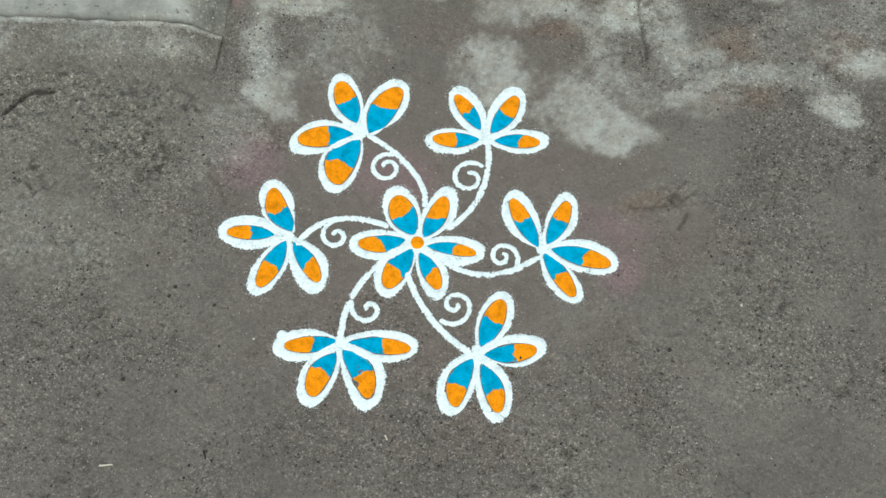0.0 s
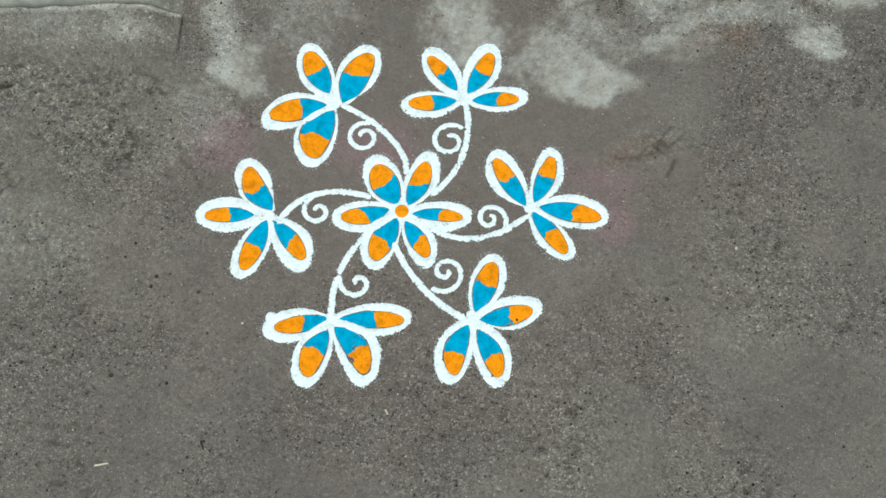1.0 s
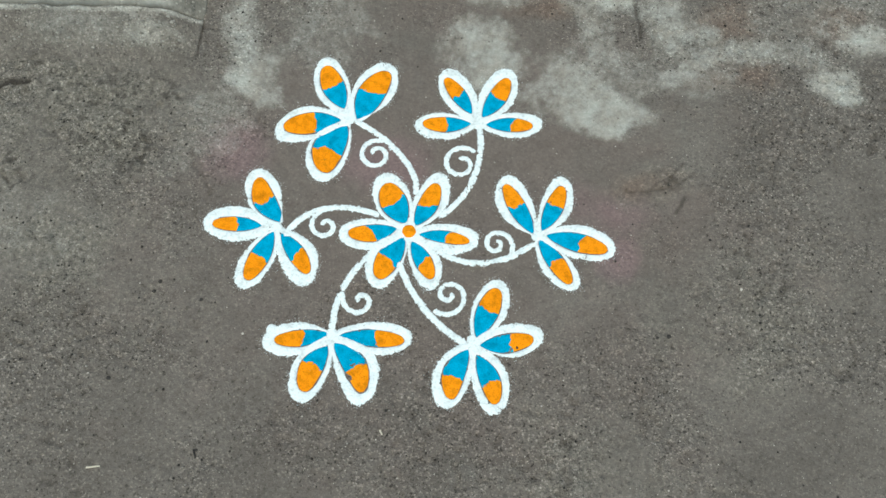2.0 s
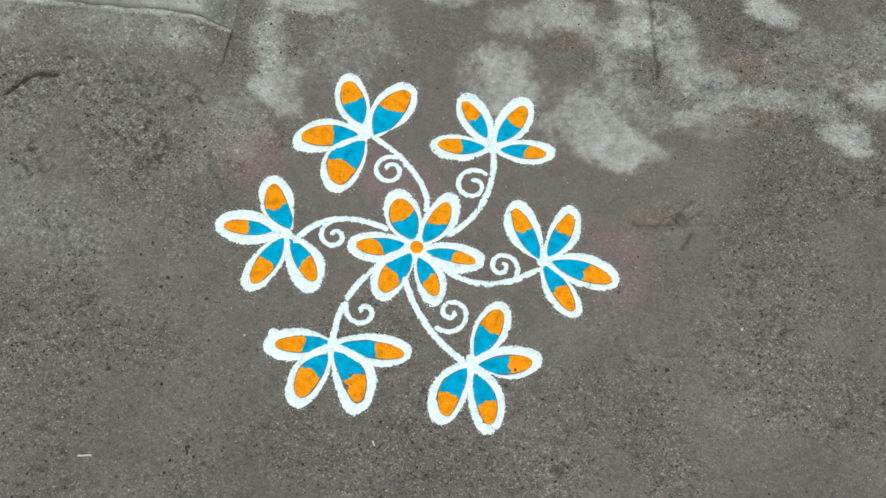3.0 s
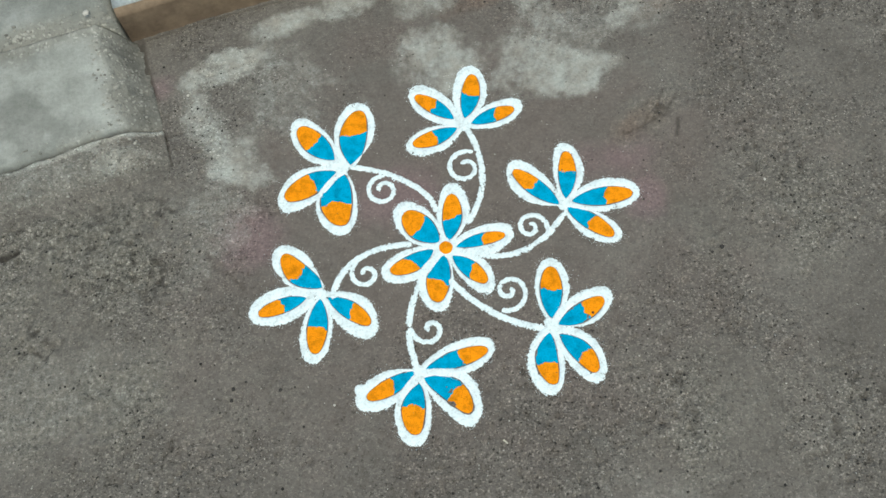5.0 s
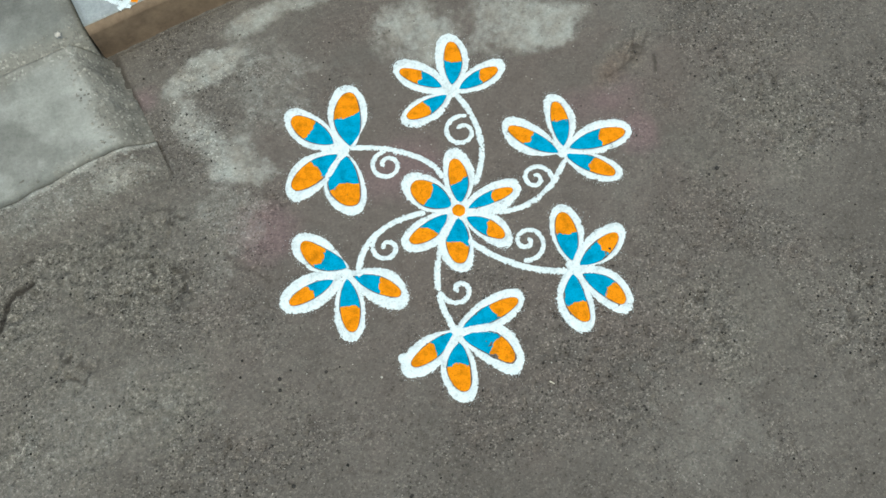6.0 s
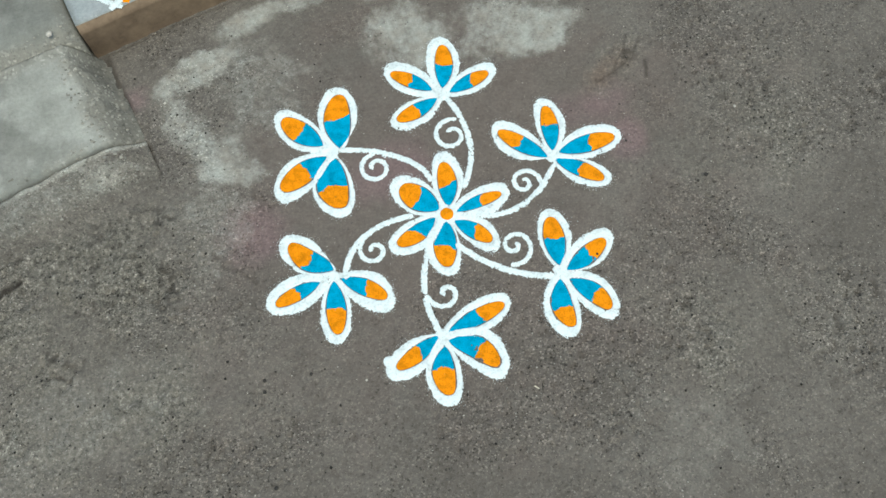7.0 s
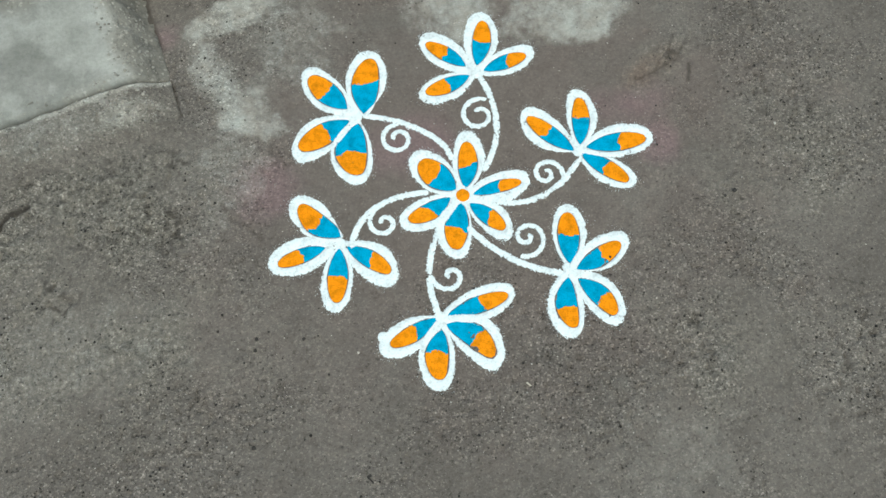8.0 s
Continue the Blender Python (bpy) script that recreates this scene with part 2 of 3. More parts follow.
# ---- mesh helpers ----
def mesh_object(name, verts, faces, mat, parent=None, label="", cover=None):
    me = bpy.data.meshes.new(name)
    me.from_pydata(np.asarray(verts, float).tolist(), [], faces)
    me.polygons.foreach_set("use_smooth", [True] * len(me.polygons))
    me.materials.append(mat)
    me.update()
    if mat is WHITE:
        amount = np.full(len(verts), 1.2) if cover is None else np.asarray(cover, float)
        me.attributes.new("cover", "FLOAT", "POINT").data.foreach_set("value", amount.astype(np.float32))
    ob = new(name, me)
    ob.parent = parent
    return tagged(ob, label) if label else ob


def part(name, bm, mat, parent=None, label="", smooth=False):
    me = bpy.data.meshes.new(name)
    bm.to_mesh(me)
    bm.free()
    me.materials.append(mat)
    if smooth:
        me.polygons.foreach_set("use_smooth", [True] * len(me.polygons))
    ob = new(name, me)
    ob.parent = parent
    return tagged(ob, label) if label else ob


def grid_sheet(name, xs, ys, shape, mat, parent=None, fields=None, skirt=0.0):
    """A sheet over a grid of two running coordinates; shape gives x, y, z, fields give named point values. With a skirt it closes downwards."""
    a, b2 = np.meshgrid(xs, ys)
    x, y, z = shape(a, b2)
    nx, ny = len(xs), len(ys)
    co = np.stack([x, y, z], -1).reshape(-1, 3)
    idx = np.arange(nx * ny).reshape(ny, nx)
    quads = np.stack([idx[:-1, :-1], idx[:-1, 1:], idx[1:, 1:], idx[1:, :-1]], -1).reshape(-1, 4)
    values = {k: f(x, y, a, b2).ravel() for k, f in (fields or {}).items()}
    if skirt:
        rim = np.concatenate([idx[0, :-1], idx[:-1, -1], idx[-1, :0:-1], idx[:0:-1, 0]])
        low = co[rim].copy()
        low[:, 2] = -skirt
        k = len(rim)
        base = np.arange(k) + len(co)
        quads = np.concatenate([quads, np.stack([rim, base, np.roll(base, -1), np.roll(rim, -1)], -1)])
        values = {key: np.concatenate([v, v[rim]]) for key, v in values.items()}
        co = np.concatenate([co, low])
    me = bpy.data.meshes.new(name)
    me.vertices.add(len(co))
    me.vertices.foreach_set("co", co.ravel())
    me.loops.add(quads.size)
    me.loops.foreach_set("vertex_index", quads.ravel())
    me.polygons.add(len(quads))
    me.polygons.foreach_set("loop_start", np.arange(len(quads)) * 4)
    me.polygons.foreach_set("loop_total", np.full(len(quads), 4))
    me.polygons.foreach_set("use_smooth", np.ones(len(quads), bool))
    me.update(calc_edges=True)
    for key, v in values.items():
        me.attributes.new(key, "FLOAT", "POINT").data.foreach_set("value", v.astype(np.float32))
    me.materials.append(mat)
    ob = new(name, me)
    ob.parent = parent
    return ob


def spread(lo, hi, step, far, grow=1.35):
    """Even steps from lo to hi, then ever wider ones out to far on both sides."""
    mids = list(np.arange(lo, hi, step))
    d, left, right = step, [], []
    while d < far:
        d *= grow
        left.append(lo - d)
        right.append(mids[-1] + d)
    return np.array(left[::-1] + mids + right)


# ---- the ground ----
PALE = [(-0.425, 0.340, 0.028, 0.050, 10, 0.6), (-0.360, 0.212, 0.045, 0.042, 0, 1.0), (-0.398, 0.282, 0.036, 0.062, 10, 0.65),
        (-0.372, 0.428, 0.070, 0.030, 15, 1.0), (-0.250, 0.512, 0.075, 0.020, 14, 0.8), (-0.120, 0.545, 0.050, 0.028, 10, 0.8),
        (0.050, 0.385, 0.060, 0.060, 40, 0.75), (0.225, 0.340, 0.075, 0.052, 15, 0.75), (0.298, 0.326, 0.072, 0.044, 20, 1.1),
        (0.243, 0.590, 0.050, 0.105, 10, 1.05), (0.352, 0.588, 0.060, 0.085, 20, 0.75), (0.430, 0.545, 0.050, 0.018, 10, 0.6),
        (0.690, 0.490, 0.048, 0.030, -10, 0.85), (0.735, 0.622, 0.060, 0.028, 0, 1.1), (0.490, 0.745, 0.060, 0.040, -20, 1.15),
        (0.090, 0.565, 0.130, 0.050, 15, 0.7), (-0.400, 0.130, 0.070, 0.120, 0, 0.22)]
ARC = [(0.385, 0.435), (0.420, 0.472), (0.462, 0.503), (0.512, 0.530), (0.560, 0.545), (0.610, 0.548), (0.650, 0.540)]
RUST = [(0.535, 0.475, 0.095, 0.035, 10), (0.492, 0.600, 0.060, 0.040, 15), (0.130, 0.515, 0.070, 0.028, 15), (0.360, 0.190, 0.070, 0.030, 25), (0.680, 0.640, 0.070, 0.060, 0)]
PINK = [(-0.335, 0.060, 0.062, 0.055), (0.330, 0.130, 0.080, 0.045), (0.362, 0.050, 0.045, 0.045), (-0.067, 0.110, 0.075, 0.055), (-0.490, 0.400, 0.030, 0.035)]
JOINT = [(0.245, 0.720), (0.276, 0.635), (0.300, 0.560), (0.320, 0.507)]
CRACK = [(-0.410, 0.050), (-0.395, 0.018), (-0.372, 0.004), (-0.346, -0.027)]
RIM = [(-0.808, 0.028), (-0.801, 0.055), (-0.792, 0.076), (-0.774, 0.091), (-0.744, 0.098)]
SCUFF = [(0.352, 0.178), (0.384, 0.186), (0.412, 0.200), (0.438, 0.226)]


CLUSTERS = [(-0.512, 0.020, 0.045), (-0.545, 0.118, 0.040), (-0.497, 0.130, 0.032), (-0.628, 0.070, 0.040), (-0.690, -0.080, 0.042), (0.624, 0.091, 0.035), (0.420, 0.215, 0.028)]
SCRATCH = [(0.452, 0.192), (0.447, 0.177), (0.441, 0.160)]
SCORES = [[(0.385, 0.185), (0.413, 0.220), (0.438, 0.257)], [(0.432, 0.210), (0.447, 0.229), (0.459, 0.245)]]


def cluster_field(x, y):
    f = np.zeros(np.shape(x))
    for cx, cy, r in CLUSTERS:
        f = np.maximum(f, blob(x, y, cx, cy, r, r, 0, 1.0, 19))
    return np.maximum(f, 0.55 * blob(x, y, -0.640, 0.070, 0.200, 0.120, 12, 1.0, 20))


def arc_field(x, y):
    """Distance to the curved cement streak."""
    return groove_line(x, y, ARC, 0.020, 8)


def pale_field(x, y, a, b2):
    f = np.zeros(x.shape)
    for cx, cy, rx, ry, turn, weight in PALE:
        f = np.maximum(f, weight * blob(x, y, cx, cy, rx * 1.15, ry * 1.15, turn, 1.15))
    f = np.maximum(f, 0.54 * (1 - ease(0.012, 0.042, arc_field(x, y) + 0.030 * (fbm(x, y, 0.030, 36) - 0.5))))
    f = np.maximum(f, 0.24 * blob(x, y, 0.640, 0.680, 0.220, 0.110, 15))
    f = np.maximum(f, 0.26 * blob(x, y, 0.340, 0.430, 0.260, 0.060, 18))
    f = np.maximum(f, 0.16 * blob(x, y, -0.700, -0.190, 0.170, 0.110, 10, 1.2))
    f = np.maximum(f, 0.15 * blob(x, y, 0.280, -0.480, 0.240, 0.110, 25, 1.2))
    f = np.maximum(f, 0.28 * blob(x, y, -0.250, 0.330, 0.130, 0.120))
    streak = fbm(x * 0.9 + y * 0.5, y * 0.45 - x * 0.25, 0.030, 33)
    return f * np.clip(0.20 + 0.95 * fbm(x, y, 0.045, 31) + 0.70 * streak, 0, 1.35)


def rust_field(x, y, a, b2):
    f = np.zeros(x.shape)
    for cx, cy, rx, ry, turn in RUST:
        f = np.maximum(f, blob(x, y, cx, cy, rx, ry, turn, 0.9, 14))
    return f


def lump_field(x, y, a=None, b2=None):
    """The crumbled part of the ground beside the slab."""
    f = np.maximum(blob(x, y, -0.760, 0.060, 0.330, 0.185, 10, 0.55, 20), 0.75 * blob(x, y, -0.720, -0.150, 0.330, 0.170, -10, 0.7, 22))
    f = np.maximum(f, 0.55 * blob(x, y, 0.600, 0.020, 0.170, 0.130, 20, 0.9, 23))
    f = np.maximum(f, 0.50 * blob(x, y, 0.420, -0.330, 0.190, 0.120, -20, 1.0, 24))
    f = np.maximum(f, 0.55 * blob(x, y, 0.390, 0.200, 0.075, 0.040, 30, 0.9, 25))
    return f * (0.55 + 0.75 * ease(0.35, 0.62, fbm(x, y, 0.09, 26)))


def pink_field(x, y, a, b2):
    f = np.zeros(x.shape)
    for cx, cy, rx, ry in PINK:
        f = np.maximum(f, blob(x, y, cx, cy, rx, ry, 0, 0.6, 11))
    return f


def earth_field(x, y, a, b2):
    return blob(x, y, 0.05, 0.06, 0.50, 0.42, 20, 0.7, 13)


def coarse_field(x, y, a, b2):
    smooth_part = blob(x, y, 0.02, 0.22, 0.42, 0.42, 15, 0.6, 15)
    return np.clip(1.0 - 0.85 * smooth_part, 0, 1) * (0.45 + 0.75 * ease(0.35, 0.65, fbm(x, y, 0.16, 17)))


def foot_field(x, y):
    """The darkened foot line where the slabs and the riser meet the ground."""
    u, v = to_uv(x, y)
    w = 0.004 * (fbm(x, y, 0.03, 44) - 0.5) * 2
    side = np.where((v > -0.30) & (v < 0.02), np.abs(u - 0.004 + w), 9.0)
    front = np.where((u > -0.02) & (u < 0.84), np.abs(v + 0.004 + w), 9.0)
    return side, front


def dirt_shade_field(x, y, a, b2):
    d = 0.5 * (1 - ease(0.002, 0.006, groove_line(x, y, JOINT)))
    d = np.maximum(d, 0.4 * (1 - ease(0.0008, 0.0032, groove_line(x, y, CRACK, 0.003))))
    d = np.maximum(d, 0.85 * (1 - ease(0.002, 0.008, groove_line(x, y, RIM))))
    d = np.maximum(d, 0.40 * (1 - ease(0.001, 0.0045, groove_line(x, y, SCUFF, 0.006))))
    side, front = foot_field(x, y)
    # slab foot: soft contact shade painted together with the dirt
    d = np.maximum(d, 0.62 * (1 - ease(0.002, 0.013, side)) * ease(0.2, 0.5, fbm(x, y, 0.04, 46)))
    d = np.maximum(d, 0.15 * (1 - ease(0.002, 0.008, front)))
    pits = ease(0.74, 0.80, grain(x, y, 0.011, 51)) * ease(0.45, 0.7, fbm(x, y, 0.12, 53)) * coarse_field(x, y, a, b2)
    d = np.maximum(d, 0.6 * (1 - ease(0.0015, 0.005, groove_line(x, y, SCRATCH, 0.003))))
    for line in SCORES:
        d = np.maximum(d, 0.42 * (1 - ease(0.001, 0.004, groove_line(x, y, line, 0.004))))
    # cluster pits darkened where the relief sinks, shade and dirt together
    d = np.maximum(d, 0.62 * ease(0.55, 0.66, fbm(x, y, 0.0095, 57, 2)) * cluster_field(x, y))
    return np.maximum(d, 0.30 * pits)


def ground_shape(x, y):
    co = coarse_field(x, y, x, y)
    z = swell(x, y)
    z = z + (0.0008 + 0.0026 * co) * (fbm(x, y, 0.026, 61, 3) - 0.5) + 0.0016 * co * (grain(x, y, 0.008, 66) - 0.5)
    z = z - 0.006 * (1 - ease(0.0, 0.007, groove_line(x, y, JOINT))) - 0.003 * (1 - ease(0.0, 0.005, groove_line(x, y, CRACK, 0.003)))
    z = z - 0.006 * (1 - ease(0.0, 0.010, groove_line(x, y, RIM)))
    z = z - 0.003 * ease(0.74, 0.80, grain(x, y, 0.011, 51)) * co
    z = z - 0.009 * blob(x, y, -0.515, 0.020, 0.035, 0.030, 0, 1.2, 71) - 0.006 * blob(x, y, -0.770, 0.060, 0.045, 0.020, 20, 1.0, 72)
    z = z + 0.013 * lump_field(x, y) * (fbm(x, y, 0.022, 59, 3) - 0.5) - 0.003 * (1 - ease(0.0, 0.005, groove_line(x, y, SCUFF, 0.006)))
    z = z - 0.006 * ease(0.58, 0.75, fbm(x, y, 0.014, 57, 2)) * cluster_field(x, y)
    side, front = foot_field(x, y)
    z = z - 0.004 * (1 - ease(0.0, 0.010, np.minimum(side, front)))
    return x, y, z * (np.hypot(x, y) < 3.0)


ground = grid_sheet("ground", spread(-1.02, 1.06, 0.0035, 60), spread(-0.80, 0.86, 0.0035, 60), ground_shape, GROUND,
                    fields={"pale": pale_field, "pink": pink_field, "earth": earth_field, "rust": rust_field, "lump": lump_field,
                            "coarse": lambda x, y, a, b2: coarse_field(x, y, a, b2) * (1 - 0.6 * np.clip(pale_field(x, y, a, b2), 0, 1)), "dirt_shade": dirt_shade_field})
tagged(ground, "worn grey-brown concrete ground with pale cement stains", "ground", kind="structure")


# ---- slabs, mortar and doorstep ----
GROOVE = -0.218


def slab_top(u, v):
    z = 0.042 + 0.19 * (v - GROOVE) + 0.005 * (fbm(u, v, 0.15, 81) - 0.5) + 0.0018 * (fbm(u, v, 0.02, 83) - 0.5)
    edge = u + 0.052 + 0.014 * (fbm(u, v, 0.05, 85) - 0.5) * 2
    z = z * (1 - 0.98 * ease(0.0, 0.066, edge)) - 0.006 * ease(-0.03, 0.02, edge)
    stones = ease(0.62, 0.78, grain(u, v, 0.011, 86)) * ease(-0.03, 0.01, edge) * 0.004
    return z + stones - 0.010 * (1 - ease(0.0, 0.009, v - GROOVE + 0.004 * (fbm(u, v, 0.03, 89) - 0.5)))


def slab_shape(u, v):
    vv = v + 0.05 * u * np.clip(v / GROOVE, 0, 1)
    x, y = to_xy(u, vv)
    return x, y, np.maximum(slab_top(u, v), -0.004)


def slab_wear(x, y, u, v):
    w = ease(-0.075, -0.035, u + 0.04 * (fbm(u, v, 0.05, 87) - 0.5))
    w = np.maximum(w, 0.8 * ease(-0.045, -0.012, v + 0.04 * (fbm(u, v, 0.04, 90) - 0.5)))
    return np.maximum(w, 0.5 * ease(GROOVE + 0.03, GROOVE, v) * ease(0.45, 0.6, fbm(u, v, 0.03, 88)))


def slab_dirt_shade(x, y, u, v):
    wet = 0.14 * blob(u, v, -0.125, -0.185, 0.014, 0.022, 0, 0.5, 96)
    # shading of the crumbling edge painted in as a dark band, with dirt
    shaded_crumble = 0.42 * ease(-0.060, -0.004, u + 0.05 * (fbm(u, v, 0.045, 94) - 0.5)) * (0.6 + 0.8 * fbm(u, v, 0.018, 100))
    blotch = 0.26 * ease(0.56, 0.70, fbm(u, v, 0.070, 106))
    return np.maximum(np.maximum(np.maximum(wet, blotch), shaded_crumble), 0.5 * (1 - ease(0.0, 0.007, v - GROOVE)))


slab = grid_sheet("concrete_slab", np.concatenate([-np.geomspace(3, 0.42, 14), np.arange(-0.415, 0.012, 0.004)]), np.arange(GROOVE, -0.0095, 0.004),
                  slab_shape, SLAB, fields={"wear": slab_wear, "dirt_shade": slab_dirt_shade}, skirt=0.03)
tagged(slab, "pale worn concrete slab with a crumbling rounded edge", "slab", kind="structure")


def apron_shape(u, v):
    vv = v + 0.05 * u
    x, y = to_xy(u, vv)
    run = (GROOVE - 0.003 - v) / 0.10
    z = 0.034 * (1 - ease(0.0, 1.0, run)) + 0.003 * (fbm(u, v, 0.04, 91) - 0.5) + 0.0016 * (fbm(u, v, 0.012, 92) - 0.5)
    z = z + 0.006 * (1 - ease(0.0, 0.09, run)) * ease(0.35, 0.6, fbm(u, v * 3, 0.08, 97))
    z = z * (1 - ease(-0.065, 0.006, u + 0.012 * (fbm(u, v, 0.05, 93) - 0.5))) + ground_shape(x, y)[2] * ease(0.5, 0.9, run) - 0.004 * ease(0.88, 1.0, run)
    return x, y, z


def apron_pale(x, y, u, v):
    lip = 0.9 * (1 - ease(0.004, 0.012, GROOVE - 0.003 - v)) * ease(0.30, 0.5, fbm(u, v * 3, 0.08, 97))
    speck = 0.95 * blob(u, v, -0.085, GROOVE - 0.045, 0.075, 0.030, 0, 1.0, 98)
    return np.maximum(np.maximum(lip, speck), 0.35 * ease(0.4, 0.6, fbm(u, v, 0.06, 99)) * ease(-0.31, -0.26, v))


apron = grid_sheet("mortar_apron", np.concatenate([-np.geomspace(3, 0.47, 14), np.arange(-0.465, 0.010, 0.004)]), np.arange(GROOVE - 0.101, GROOVE - 0.001, 0.0035),
                   apron_shape, GROUND, skirt=0.03,
                   fields={"pale": apron_pale, "pink": pink_field, "earth": lambda x, y, u, v: 0 * x, "coarse": lambda x, y, u, v: 0.5 + 0.4 * fbm(u, v, 0.05, 95),
                           "dirt_shade": lambda x, y, u, v: 0.20 * ease(0.55, 0.7, fbm(u, v, 0.05, 109)), "lump": lambda x, y, u, v: 0.55 * ease(-0.22, -0.26, v) * fbm(u, v, 0.05, 110)})
tagged(apron, "rough mortar apron sloping down from the slab to the ground", "mortar apron", kind="structure")


def block_shape(u, v):
    x, y = to_xy(u, v)
    z = 0.094 + 0.004 * (fbm(u, v, 0.12, 101) - 0.5) + 0.0015 * (fbm(u, v, 0.02, 103) - 0.5)
    front = v + 0.008 + 0.006 * (fbm(u, v, 0.03, 105) - 0.5)
    z = z - 0.016 * (1 - ease(0.0, 0.05, front)) + 0.003 * ease(0.6, 0.8, grain(u, v, 0.012, 107)) * (1 - ease(0.0, 0.06, v)) - 0.014 * ease(-0.035, -0.012, u)
    return x, y, z


# right edge darkened: the gap's shadow line against the tread, painted in
block = grid_sheet("concrete_block", np.concatenate([-np.geomspace(3, 0.33, 12), np.arange(-0.325, -0.0105, 0.004)]),
                   np.concatenate([np.arange(-0.008, 0.30, 0.004), np.geomspace(0.31, 3, 12)]), block_shape, BLOCK, skirt=0.03,
                   fields={"wear": lambda x, y, u, v: np.maximum(0.6 * ease(-0.05, -0.018, u), 0.9 * (1 - ease(0.0, 0.04, v + 0.05 * (fbm(u, v, 0.05, 108) - 0.5)))), "dirt_shade": lambda x, y, u, v: 0.45 * ease(-0.022, -0.012, u)})
tagged(block, "stained grey concrete block beside the doorstep", "concrete block", kind="structure")

STEP_TOP = 0.087
doorstep = tagged(new("doorstep"), "low doorstep with a brown painted riser and grey cement top", "doorstep", kind="structure")


def tread_shape(u, v):
    x, y = to_xy(u, v)
    z = STEP_TOP + 0.002 * (fbm(u, v, 0.2, 111) - 0.5) - 0.006 * (1 - ease(0.0, 0.010, v - 0.004 * (fbm(u, v, 0.04, 113) - 0.5)))
    return x, y, z


# left edge of the tread carries the other half of that painted shadow line
grid_sheet("tread", np.concatenate([np.arange(-0.0095, 0.60, 0.004), np.arange(0.604, 0.842, 0.008)]),
           np.concatenate([np.arange(0.012, 0.25, 0.004), np.geomspace(0.26, 4, 14)]), tread_shape, PLATFORM, doorstep, skirt=0.03,
           fields={"wear": lambda x, y, u, v: 0.4 * (1 - ease(0.0, 0.03, v)) * ease(0.4, 0.6, fbm(u, v, 0.04, 115)), "dirt_shade": lambda x, y, u, v: 0.3 * (1 - ease(-0.006, 0.004, u))})


def riser_shape(u, s):
    """The painted front: up the face, rounded over the arris and a little onto the top."""
    face = STEP_TOP - 0.007
    out = np.where(s < face, 0.0, np.minimum(s - face, 0.012))
    up = np.where(s < face, s, face + 0.010 * np.sin(np.clip((s - face) / 0.012, 0, 1) * math.pi / 2))
    v = out + 0.003 * (fbm(u, s, 0.05, 121) - 0.5) + 0.0012 * (fbm(u, s, 0.01, 122) - 0.5)
    x, y = to_xy(u, v)
    return x, y, up - 0.006


grid_sheet("riser", np.concatenate([np.arange(-0.009, 0.60, 0.004), np.arange(0.604, 0.842, 0.008)]), np.arange(0.0, 0.0965, 0.004), riser_shape, RISER, doorstep)


# ---- powder drawing on the ground ----
def jitter(count, amount, seed, grains=1.0):
    """A closed run of small hand wobbles and grains."""
    r = np.random.RandomState(seed)
    t = np.linspace(0, 2 * math.pi, count, endpoint=False)
    w = sum(r.randn() * np.sin(k * t + r.rand() * 7) / k**0.5 for k in range(2, 9)) * 0.28
    return amount * (0.8 * w + grains * 0.8 * r.randn(count) * (r.rand(count) ** 1.2))


def profile(s, full=0.58, taper=0.25):
    """Half width of a petal along its length, 1 at the widest."""
    q = np.sin(math.pi * np.clip(s, 0, 1) ** (math.log(0.5) / math.log(full)))
    return np.clip(q, 0, 1) ** (0.42 + taper * (1 - s))


def lay(x, y, z):
    return np.stack([x, y, swell(x, y) + z], -1)


SEED = [100]
EDGES = []
FLOWER_LABELS = {k: "four-petalled flower of white, blue and orange chalk powder" for k in "abcdef"}


def leaf_loop(base, tip, width, bow, count, amount, seed, full=0.58, taper=0.25, grains=1.0):
    """The outline of a petal from base to tip, bulging to one side by bow."""
    base, tip = np.array(base), np.array(tip)
    axis = tip - base
    side = np.array([-axis[1], axis[0]]) / np.linalg.norm(axis)
    t = np.linspace(0, 2 * math.pi, count, endpoint=False)
    s = 0.5 - 0.5 * np.cos(t)
    hand = np.where(t < math.pi, 1.0, -1.0)
    off = hand * profile(s, full, taper) * width / 2 + bow * np.sin(math.pi * s) + jitter(count, amount, seed, grains)
    along = s + jitter(count, amount * 0.3, seed + 5, grains) / np.linalg.norm(axis)
    return base + along[:, None] * axis + off[:, None] * side


